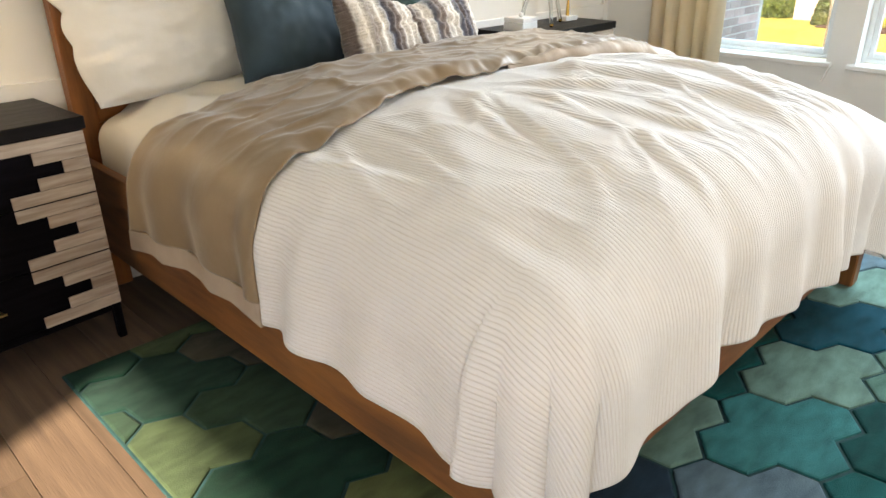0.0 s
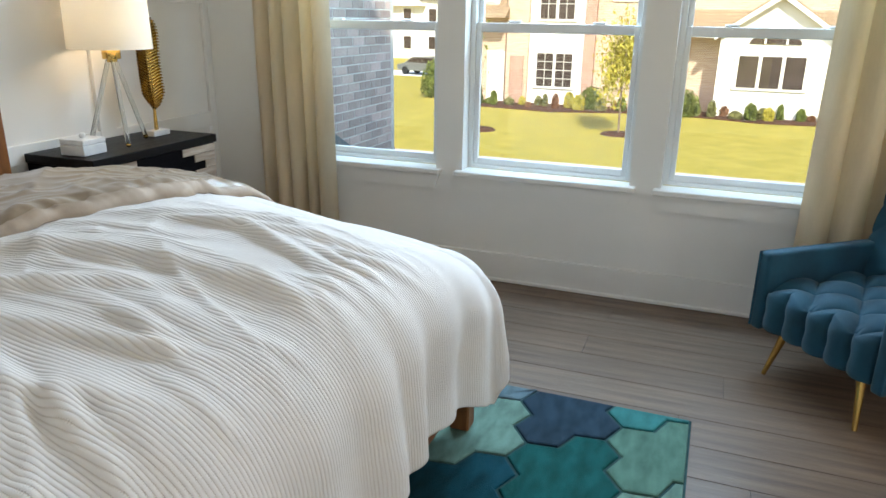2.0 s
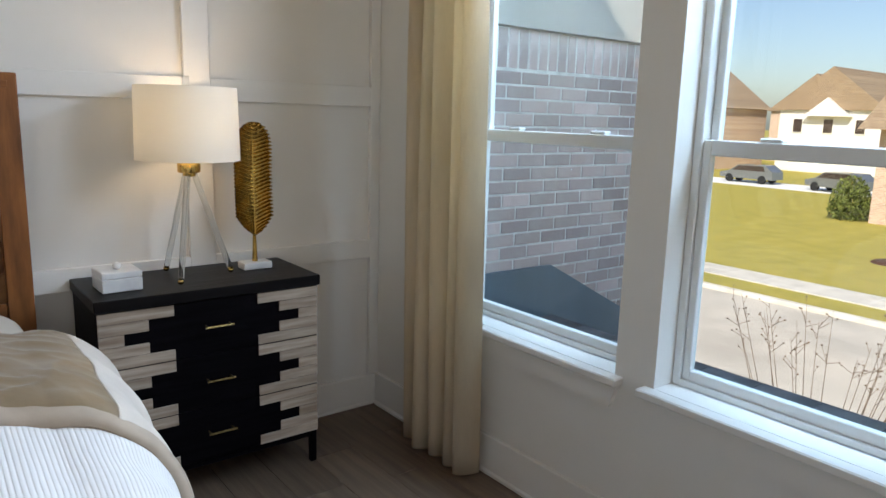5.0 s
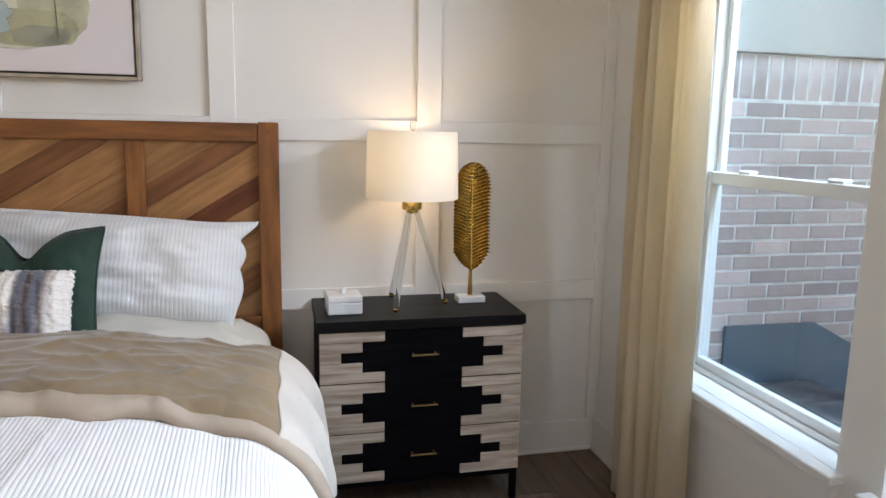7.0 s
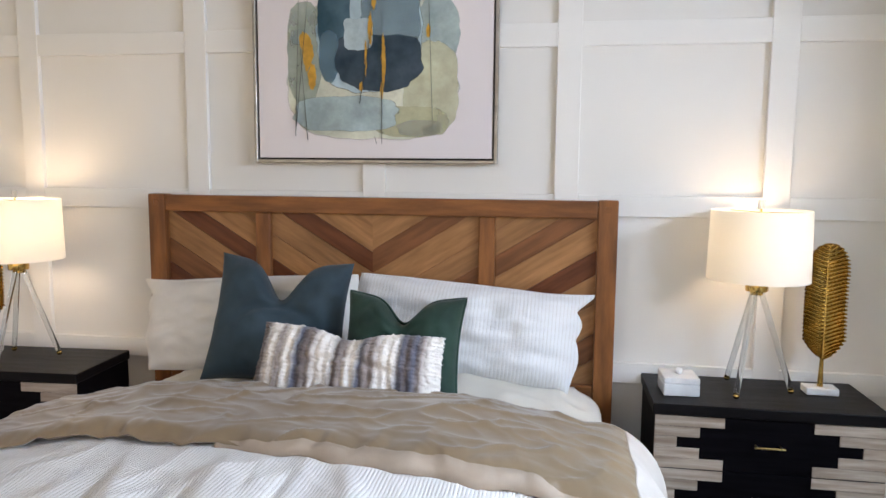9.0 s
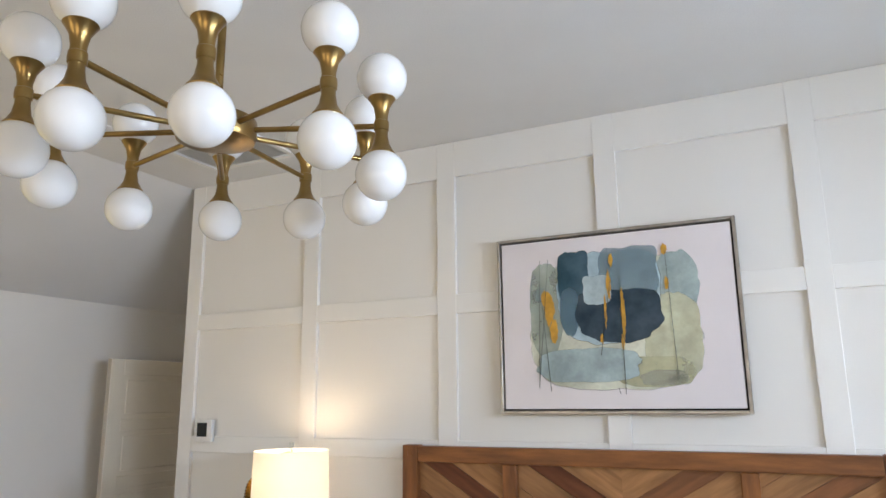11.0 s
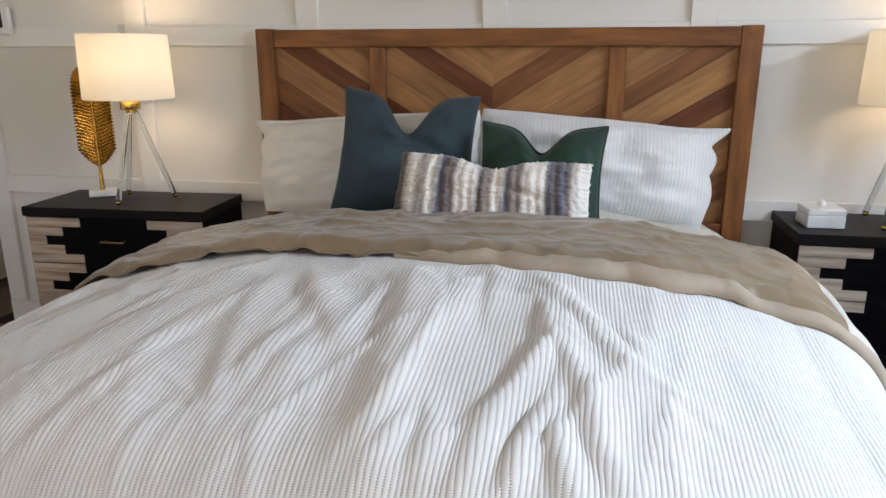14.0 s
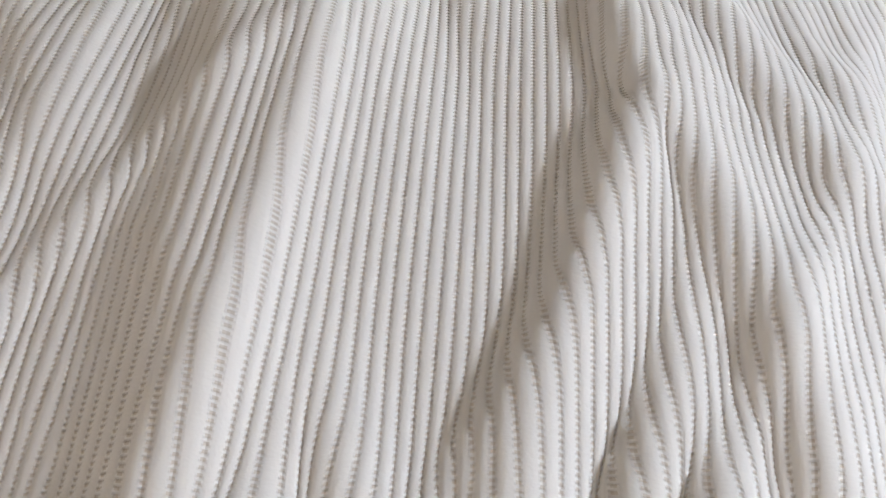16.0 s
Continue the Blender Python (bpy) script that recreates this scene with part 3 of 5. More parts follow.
for s in (-1, 1):
    ang = radians(31.5) * s                                    # planks fall towards the middle of the headboard
    rise, z1 = 1.3 * math.tan(abs(ang)), 1.442
    stack = []
    for tone, high in BOARDS[s]:
        stack.append((z1, z1 - high, tone))
        z1 -= high
    for top, low, tone in stack:
        strip = [(0.0, low), (s * 1.3, low + rise), (s * 1.3, top + rise - 0.003), (0.0, top - 0.003)]
        for a, b in ((-0.952, -0.526), (-0.458, 0.0), (0.0, 0.464), (0.532, 0.952)):
            if (a + b) * s < 0:
                continue
            pts = clip_poly(strip if s > 0 else strip[::-1], a, b, 0.735, 1.436)
            if len(pts) < 3:
                continue
            o = part("plank", prism(bmesh.new(), pts, "y", -0.0600, -0.0525), CHEV[tone], hb)
            # grain runs along the plank
            o.data.transform(Matrix.Rotation(ang, 4, "Y"))
            o.matrix_local = Matrix.Rotation(-ang, 4, "Y")
for s in (-1, 1):
    x0, x1 = sorted((s * 1.012, s * 1.045))
    part("side_rail", box(x0, x1, -2.16, HB0 - 0.001, 0.20, 0.545, bevel=0.006, seg=2), shader("side_rail_wood", (0.30, 0.115, 0.034), 0.42, vary=0.25, scale=3, bump=0.0006, bscale=30, stretch=(7, 1, 7), color2=(0.15, 0.062, 0.027), detail=6), bed)
    part("leg", box(s * 0.99 - 0.035, s * 0.99 + 0.035, -2.19, -2.12, 0.018, 0.199, bevel=0.006), "bedwood_v", bed)
part("foot_rail", box(-1.045, 1.045, -2.195, -2.161, 0.20, 0.40, bevel=0.006, seg=2), "bedwood", bed)
part("slats", box(-1.011, 1.011, -2.16, -0.097, 0.30, 0.33), "dark", bed)
part("mattress", box(-0.86, 0.86, -2.03, -0.10, 0.33, 0.690, bevel=0.06, seg=4), "sheet", bed, smooth="all")

# ---- bed linen ----
HALF, FOOT, RAD = 0.890, -2.080, 0.20
RIDGES = [  # creases: x0, y0, x1, y1, height, width
    (0.00, -1.42, 0.06, -2.06, 0.034, 0.062), (0.06, -1.36, 0.14, -1.70, 0.016, 0.034), (-0.23, -1.50, -0.09, -1.80, 0.026, 0.045), (-0.33, -1.52, -0.26, -1.90, 0.022, 0.050),
    (0.29, -1.40, 0.49, -1.82, 0.019, 0.034), (0.49, -1.79, 0.60, -1.90, 0.018, 0.034), (0.37, -1.73, 0.28, -1.92, 0.017, 0.034), (0.28, -1.92, 0.24, -2.12, 0.020, 0.030),
    (0.37, -1.73, 0.42, -1.96, 0.018, 0.034), (0.42, -1.94, 0.45, -2.12, 0.020, 0.032), (0.33, -1.98, 0.30, -2.16, 0.022, 0.020), (0.36, -2.04, 0.43, -2.24, 0.022, 0.024),
    (0.24, -2.06, 0.22, -2.22, 0.014, 0.022), (0.14, -2.02, 0.18, -2.22, 0.016, 0.028), (0.17, -1.37, 0.22, -1.64, 0.018, 0.034), (0.71, -1.70, 0.75, -2.02, 0.014, 0.045),
    (0.56, -1.92, 0.64, -2.14, 0.010, 0.040), (0.09, -2.08, 0.09, -2.26, 0.012, 0.030), (-0.45, -1.55, -0.60, -2.10, 0.018, 0.060), (-0.12, -1.84, -0.18, -2.20, 0.016, 0.045),
    (-0.62, -1.42, -0.80, -1.80, 0.014, 0.055), (-0.36, -1.94, -0.42, -2.24, 0.014, 0.045)]
rc = random.Random(44)
for _ in range(22):                                            # short creases that fan out towards the foot
    x, y, ln = rc.uniform(-0.62, 0.56), rc.uniform(-2.12, -1.42), rc.uniform(0.10, 0.28)
    lean = 0.25 * (x - 0.1) + rc.uniform(-0.35, 0.35)
    RIDGES.append((x, y, x + lean * ln, y - ln, rc.uniform(0.012, 0.021), rc.uniform(0.018, 0.032)))


def crease(x, y):
    h = 0.0
    for x0, y0, x1, y1, a, w in RIDGES:
        dx, dy = x1 - x0, y1 - y0
        n = dx * dx + dy * dy
        t = ((x - x0) * dx + (y - y0) * dy) / n
        tt = min(1, max(0, t))
        bend = 0.012 * math.sin(3.1 * t + x0 * 9)
        d = ((x - x0) * dy - (y - y0) * dx) / math.sqrt(n) + bend
        e = abs(t - tt) * math.sqrt(n)
        w *= 0.62 if d > 0 else 1.1                            # steeper away from the windows
        h += (a * math.exp(-abs(d / w) ** 1.8 - (e / 0.09) ** 2) * (0.55 + 0.45 * math.sin(math.pi * min(1, max(0, t * 0.9 + 0.1))))) ** 2
    return math.sqrt(h)                                        # crossing creases merge rather than pile up


def wrinkle(x, y, amp=1.0):
    a = noise.noise((x * 4.2 + 3, y * 1.7, 0.3))
    b = noise.noise((x * 9 + y * 2.0, y * 3.4, 4.1))
    c = noise.noise((x * 6.5 - y * 2.2, y * 2.0 + 5, 2.2))
    r, s = (1 - abs(a)) ** 6, (1 - abs(c)) ** 8
    d = noise.noise((x * 9 + y * 2.0 + 1.2 * noise.noise((x * 3, y * 3, 6)), y * 3.6 - x, 7.7))
    return amp * (0.018 * r + 0.015 * s + 0.007 * (1 - abs(d)) ** 4 + 0.008 * b + 0.002 * noise.noise((x * 17, y * 7, 9)))


def drape(p, q, top, seed, head=None, fold=0.03, lift=0.0, wrinkly=None):
    """Lays the point (p, q) of a cloth over the mattress: flat on top, round over the edge, then hanging in folds."""
    ex = max(0.0, abs(p) - HALF) * (1 if p > 0 else -1)
    ey = min(0.0, q - FOOT)
    d = math.hypot(ex, ey)
    bx_, by_ = max(-HALF, min(HALF, p)), max(FOOT, q)
    r = RAD + lift
    z = top + lift + 0.030 - 0.02 * max(0, -p) - 0.075 * max(0.0, (min(abs(p), HALF) - 0.35) / 0.54) ** 2 - 0.075 * max(0.0, (min(p, HALF) - 0.15) / 0.74) ** 1.5 * min(1.0, max(0.0, (-1.2 - q) / 0.5)) - 0.050 * max(0.0, (-1.65 - max(q, FOOT)) / 0.43) ** 2
    w = wrinkly(p, q) if wrinkly else 0.0
    if d < 1e-6:
        return (bx_, by_, z + w)
    n = Vector((ex / d, ey / d))
    arc = r * math.pi / 2
    if d < arc:
        out, drop = r * math.sin(d / r), r * (1 - math.cos(d / r))
    else:
        out, drop = r + 0.05 * (d - arc), r + (d - arc)
    s = math.atan2(n.y, n.x if n.y < -1e-9 else abs(n.x)) * 0.30 + by_ + bx_
    hang = min(1.0, d / 0.45)
    f = noise.noise((s * 5.5, seed, hang * 0.35)) * fold * 1.6 + math.sin(s * 27 + 4 * noise.noise((s * 3, seed, 7))) * fold * 0.48
    corner = abs(n.x * n.y) * 2
    f += corner * 0.045 * (abs(math.sin(math.atan2(n.y, n.x) * 7 + seed)) - 0.5) * hang
    out += f * hang ** 1.4
    fade = max(0, 1 - d / 0.25)
    zz = max(0.035, z - drop + w * fade)
    if z - drop < 0.035:
        out += (0.035 - (z - drop)) * 0.6
    return (bx_ + n.x * out, by_ + n.y * out, zz)


def wr_main(p, q):
    edge = min(1.0, max(0.0, (-1.22 - q) / 0.30))
    calm = 1 - 0.72 * min(1.0, max(0.0, (p - 0.42) / 0.25))
    return (wrinkle(p, q) * 0.60 + 0.85 * crease(p, q + 0.03)) * edge * calm


duvet = thing("duvet", "rumpled white ribbed cotton duvet folded back over a bed", "duvet")
W_SIDE = HALF + 0.49                                           # the cloth hangs further down beside the window


def fn_main(u, v):
    p = -W_SIDE + 0.03 + (2 * W_SIDE - 0.03) * u
    q = -1.16 + v * (FOOT - 0.475 - 0.11 * min(1.0, max(0.0, (p + 0.6) / 1.4)) + 0.20 * min(1.0, max(0.0, (p - HALF) / 0.35)) + 1.16)
    hem = 0.014 * noise.noise((p * 4, q * 4, 2))
    p2 = p + hem * min(1.0, max(0.0, (abs(p) - HALF) / 0.3))
    return drape(p2, q + hem * min(1.0, max(0.0, (FOOT - q) / 0.3)), 0.845, 1.0, wrinkly=wr_main), (p, q)


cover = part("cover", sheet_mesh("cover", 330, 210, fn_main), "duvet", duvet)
cover.modifiers.new("thickness", "SOLIDIFY").thickness = 0.012


def front_edge(p):
    return -1.325 + 0.028 * noise.noise((p * 3, 3, 1)) + 0.018 * noise.noise((p * 9, 5, 1)) + (-0.10 if p > 0.75 else 0) * (p - 0.75) * 1.2 - 0.12 * max(0, -p - 0.55)


def wr_fold(p, q):
    a = noise.noise((p * 3.2 + 1.5 * noise.noise((p * 2, q * 3, 1)), q * 6.5, 5.0))
    b = noise.noise((p * 7 + q * 4, q * 10, 8.0))
    edge = math.exp(-((q - front_edge(p)) / 0.06) ** 2)
    c = noise.noise((p * 4.5 - q * 5, q * 5 + p * 2, 11.0))
    f = noise.noise((p * 8 + q * 9, q * 6 - p * 3, 15.0))
    pucker = 0.006 * noise.noise((p * 30, q * 14, 2)) + 0.007 * noise.noise((p * 13, q * 10, 4)) + 0.010
    return 0.012 * (1 - abs(a)) ** 4 + 0.009 * (1 - abs(c)) ** 9 + 0.004 * (1 - abs(f)) ** 6 + 0.003 * b + edge * pucker


def fold_fn(side_l, side_r, back, ahead, base, seed, up=0.030):
    def fn(u, v):
        p = -side_l + (side_l + side_r) * u
        f = front_edge(p) + ahead(p)
        q = back + v * (f - back)
        roll = max(0.0, (v - 0.90) / 0.10)
        x, y, z = drape(p, q, base, seed, fold=0.03, lift=up, wrinkly=wr_fold)
        n = max(0.0, min(1.0, (abs(p) - HALF) / 0.25))
        z -= (0.026 * roll ** 2 + 0.040 * math.exp(-(v / 0.2) ** 2)) * (1 - n)
        x -= math.copysign(0.022 * roll ** 2 * n, p)
        return (x, y, z), (p, q)
    return fn


lining = part("folded_lining", sheet_mesh("folded_lining", 330, 90, fold_fn(HALF + 0.455, HALF + 0.13, -0.735, lambda p: 0.0, 0.848, 1.0)), "taupe", duvet, "folded-back taupe sateen lining")
lining.modifiers.new("thickness", "SOLIDIFY").thickness = 0.008
hemb = part("border", sheet_mesh("border", 200, 8, fold_fn(HALF + 0.515, -(HALF + 0.455), -0.735, lambda p: 0.0, 0.848, 1.0)), "taupe_hem", duvet, "pale cotton border of the lining")
hemb.modifiers.new("thickness", "SOLIDIFY").thickness = 0.010
edging = part("edging", sheet_mesh("edging", 60, 60, fold_fn(-(HALF + 0.13), HALF + 0.50, -0.735, lambda p: 0.0, 0.848, 1.0)), "pale_hem", duvet, "pale cotton edge hanging beside the lining")
edging.modifiers.new("thickness", "SOLIDIFY").thickness = 0.008
strip = part("piping", sheet_mesh("piping", 220, 16, fold_fn(0.10, HALF + 0.48, -1.15, lambda p: (-0.036 - 0.012 * math.sin(p * 5)) * min(1.0, max(0.0, (p + 0.10) / 0.35)), 0.832, 1.0)), "taupe_hem", duvet, "pale cotton edge below the lining")
strip.modifiers.new("thickness", "SOLIDIFY").thickness = 0.008

bed_sheet = thing("bed_sheet", "cream cotton bed sheet rumpled at the head of a bed", "bed sheet")


def fn_sheet(u, v):
    p = -(HALF + 0.34) + 2 * (HALF + 0.34) * u
    q = -0.14 + v * (-0.90)
    w = lambda a, b: 0.018 * noise.noise((a * 6, b * 5, 1)) + 0.026 * (1 - abs(noise.noise((a * 5, b * 4, 7)))) ** 3
    return drape(p, q, 0.862, 6.0, fold=0.025, lift=-0.11, wrinkly=w), (p, q)


part("cloth", sheet_mesh("cloth", 150, 60, fn_sheet), "sheet", bed_sheet).modifiers.new("thickness", "SOLIDIFY").thickness = 0.006


def cushion(w, h, t, chop=0.0, flange=0.0, pinch=0.06, n=36, seed=0, lump=0.01, ears=(0, 0), fur=0.0):
    """A stuffed cushion in its own frame: x across, z up from its lower edge, y through it."""
    vs, uvs, fs = [], [], []
    for side in (-1, 1):
        for j in range(n + 1):
            for i in range(n + 1):
                u, v = 2 * i / n - 1, 2 * j / n - 1
                iw, ih = 1 - flange / w * 2, 1 - flange / h * 2
                uu, vv = min(1, abs(u) / iw), min(1, abs(v) / ih)
                fat = max(0.0, (1 - uu ** 3.2)) ** 0.55 * max(0.0, (1 - vv ** 3.2)) ** 0.55
                x = w / 2 * u * (1 - pinch * (1 - v * v) * abs(u) ** 3)
                z = h / 2 * v * (1 - pinch * (1 - u * u) * abs(v) ** 3)
                if chop:
                    g = math.exp(-(u / 0.30) ** 2)
                    top = max(0.0, (v + 0.15) / 1.15)
                    z -= chop * g * top ** 1.3
                    fat *= 1 - 0.55 * math.exp(-(u / 0.16) ** 2) * top ** 1.5
                    x *= 1 - 0.04 * top
                    for sd in (-1, 1):                         # creases that run down from the dent
                        dd = abs((v - 0.42) * 0.78 + (u * sd - 0.0) * 0.62)
                        fat *= 1 - 0.22 * math.exp(-(dd / 0.075) ** 2) * math.exp(-((u * sd - 0.28) / 0.28) ** 2)
                if ears[0] or ears[1]:
                    e = ears[1] if u > 0 else ears[0]
                    k = max(0.0, (abs(u) - 0.72) / 0.28) ** 1.5
                    tip = math.exp(-((v - 1.0) / 0.22) ** 2)
                    x += math.copysign(e * k * (tip - 0.30 * math.exp(-((v - 0.42) / 0.25) ** 2) + 0.25 * math.exp(-((v + 0.3) / 0.35) ** 2)), u)
                    z += 0.25 * e * k * tip
                    fat *= 1 - 0.5 * k * tip
                    fat *= 1 - 0.12 * k * abs(math.sin(v * 9 + seed))
                lumps = lump * noise.noise((u * 2.2, v * 2.2, seed + side * 3)) + lump * 0.5 * noise.noise((u * 6, v * 5, seed + 9))
                y = side * (t / 2 * fat + 0.004) + lumps * (0.35 + fat)
                if fur:
                    y += side * fur * (0.5 * noise.noise((u * 22, v * 16, seed)) + abs(math.sin(u * 33 + 0.5 * math.sin(v * 3))) * (0.3 + fat))
                    z += fur * 0.9 * noise.noise((u * 45, v * 3, seed + 2)) * abs(v)
                    x += fur * 0.9 * noise.noise((u * 3, v * 25, seed + 5)) * abs(u)
                vs.append((x, y, z + h / 2)), uvs.append((x, z))
    w1 = n + 1
    for side in (0, 1):
        o = side * w1 * w1
        for j in range(n):
            for i in range(n):
                q = (o + j * w1 + i, o + j * w1 + i + 1, o + (j + 1) * w1 + i + 1, o + (j + 1) * w1 + i)
                fs.append(q if side == 0 else q[::-1])
    ring = [i for i in range(n)] + [j * w1 + n for j in range(n)] + [n * w1 + n - i for i in range(n)] + [(n - j) * w1 for j in range(n)]
    for a, b in zip(ring, ring[1:] + ring[:1]):
        fs.append((b, a, a + w1 * w1, b + w1 * w1))
    me = bpy.data.meshes.new("cushion")
    me.from_pydata(vs, [], fs)
    lay = me.uv_layers.new(name="UVMap")
    idx = np.empty(len(me.loops), dtype=np.int32)
    me.loops.foreach_get("vertex_index", idx)
    lay.data.foreach_set("uv", np.array(uvs, dtype=np.float32)[idx].ravel())
    me.shade_smooth()
    return me


def piping(w, h, pinch, chop, r, n=40):
    """A welt round the edge of a cushion."""
    pts = []
    for k in range(4 * n):
        s, t = divmod(k, n)
        a = -1 + 2 * t / n
        u, v = ((a, -1), (1, a), (-a, 1), (-1, -a))[s]
        x, z = w / 2 * u * (1 - pinch * (1 - v * v) * abs(u) ** 3), h / 2 * v * (1 - pinch * (1 - u * u) * abs(v) ** 3)
        top = max(0.0, (v + 0.15) / 1.15)
        z -= chop * math.exp(-(u / 0.30) ** 2) * top ** 1.3
        pts.append(Vector((x * (1 - 0.04 * top if chop else 1), 0, z + h / 2)))
    bm = bmesh.new()
    rings = []
    for k, p in enumerate(pts):
        d = (pts[(k + 1) % len(pts)] - pts[k - 1]).normalized()
        side = d.cross(Vector((0, 1, 0)))
        rings.append([bm.verts.new(p + side * (r * math.cos(a)) + Vector((0, r * math.sin(a), 0))) for a in (math.pi / 3 * q for q in range(6))])
    for a, b in zip(rings, rings[1:] + rings[:1]):
        for q in range(6):
            bm.faces.new((a[q], a[(q + 1) % 6], b[(q + 1) % 6], b[q]))
    return bm


def pillow(name, label, category, material, m, w, h, t, **k):
    o = thing(name, label, category, m)
    part("casing", cushion(w, h, t, **k), material, o)
    return o


pillow("pillow", "white ribbed cotton king pillow leaning on a headboard", "pillow", "sham_r", pose(0.395, -0.235, 0.775, -17, 5, 2), 0.905, 0.395, 0.22, flange=0.012, pinch=-0.03, n=60, seed=2, lump=0.026, ears=(0.0, 0.075))
pillow("pillow", "cream cotton king pillow leaning on a headboard", "pillow", "sham_l", pose(-0.500, -0.235, 0.772, -17, -4, -2), 0.96, 0.395, 0.22, flange=0.012, pinch=-0.03, n=60, seed=5, lump=0.026, ears=(0.05, 0.0))
blue = pillow("throw_pillow", "slate blue velvet throw pillow with a chopped top", "throw pillow", "bluevelvet", pose(-0.300, -0.485, 0.785, -20, 4, 6), 0.56, 0.515, 0.19, chop=0.155, pinch=0.09, n=60, seed=3)
green = pillow("throw_pillow", "forest green velvet throw pillow with a welted edge", "throw pillow", "greenvelvet", pose(0.222, -0.595, 0.757, -20, 1, -4), 0.47, 0.43, 0.17, chop=0.095, pinch=0.10, n=60, seed=7)
part("welt", piping(0.47, 0.43, 0.10, 0.090, 0.006), "greenvelvet", green, smooth="all")


def stripes():
    m = shader("striped_faux_fur", (0.5, 0.46, 0.42), 0.95, vary=0.12, scale=8, bump=0.004, bscale=85, stretch=(1.4, 1, 0.7), sheen=0.3)
    n, l = m.node_tree.nodes, m.node_tree.links
    tc, sep, wob = n.new("ShaderNodeTexCoord"), n.new("ShaderNodeSeparateXYZ"), n.new("ShaderNodeTexNoise")
    wob.inputs["Scale"].default_value = 28
    l.new(tc.outputs["Object"], sep.inputs[0]), l.new(tc.outputs["Object"], wob.inputs["Vector"])
    a = n.new("ShaderNodeMath")
    a.operation = "MULTIPLY_ADD"
    l.new(wob.outputs["Fac"], a.inputs[0])
    a.inputs[1].default_value = 0.010
    l.new(sep.outputs["X"], a.inputs[2])
    s = n.new("ShaderNodeMapRange")
    s.inputs[1].default_value, s.inputs[2].default_value = -0.335, 0.355
    l.new(a.outputs[0], s.inputs[0])
    r = n.new("ShaderNodeValToRGB")
    cols = {"w": (0.84, 0.78, 0.71, 1), "b": (0.13, 0.10, 0.09, 1), "g": (0.12, 0.125, 0.165, 1), "m": (0.30, 0.245, 0.22, 1)}
    order = "bbwwmwwgbmwwwbmwwgmmwwwgbgmwww"
    e = r.color_ramp.elements
    for i, k in enumerate(order):
        pos = (i + 0.5) / len(order)
        el = e[i] if i < 2 else e.new(pos)
        el.position, el.color = pos, cols[k]
    l.new(s.outputs[0], r.inputs[0])
    hsv = next(x for x in n if x.bl_idname == "ShaderNodeHueSaturation")
    l.new(r.outputs[0], hsv.inputs["Color"])
    return m


M["fur"] = stripes()
pillow("lumbar_pillow", "striped grey and cream faux-fur lumbar pillow", "lumbar pillow", "fur", pose(0.068, -0.750, 0.780, -23, 2, -2), 0.69, 0.305, 0.15, chop=0.035, pinch=0.03, n=110, seed=11, lump=0.014, fur=0.010)

# ---- nightstands ----
NW, ND = 0.805, 0.385


def nightstand(m, label):
    o = thing("nightstand", label, "nightstand", m, group="nightstands beside the bed")
    hw = NW / 2
    part("top", box(-hw - 0.004, hw + 0.004, -0.012, ND, 0.748, 0.788, bevel=0.003), "topwood", o)
    part("body", box(-hw + 0.004, hw - 0.004, 0.012, ND - 0.004, 0.135, 0.7475), "black", o)
    for x in (-hw + 0.006, hw - 0.032):
        for y in (0.006, ND - 0.034):
            part("leg", box(x, x + 0.026, y, y + 0.026, 0.001, 0.1345, bevel=0.002), "black", o)
    part("apron", box(-hw + 0.034, hw - 0.034, 0.010, 0.030, 0.112, 0.1345), "black", o)
    dh = (0.745 - 0.138) / 3
    for k in range(3):
        z0 = 0.138 + k * dh + 0.0015
        z1 = z0 + dh - 0.003
        d = part("drawer", box(-hw + 0.005, hw - 0.005, 0.003, 0.0115, z0, z1), "black", o, "black drawer inlaid with pale wood strips")
        rh = (z1 - z0) / 5
        for s in (-1, 1):
            for r, length in enumerate((0.245, 0.160, 0.080, 0.160, 0.245)):
                a, b = sorted((s * (hw - 0.005), s * (hw - 0.005 - length)))
                part("strip", box(a, b, -0.003, 0.0025, z0 + r * rh + 0.0008, z0 + (r + 1) * rh - 0.0008, bevel=0.0012), "washed", d)
        zc = (z0 + z1) / 2 + 0.005
        bm = rod(bmesh.new(), (-0.052, -0.024, zc), (0.052, -0.024, zc), 0.0042, seg=8)
        for x in (-0.043, 0.043):
            rod(bm, (x, 0.003, zc), (x, -0.024, zc), 0.0035, seg=8)
        part("handle", bm, "antique", d, "slim brass bar handle", smooth=True)
    return o


nightstand(pose(1.560, -0.412, 0), "black three-drawer nightstand inlaid with stepped pale wood, beside a window")
nightstand(pose(-1.535, -0.505, 0, 0, 0, 3.0), "black three-drawer nightstand inlaid with stepped pale wood, beside a door recess")

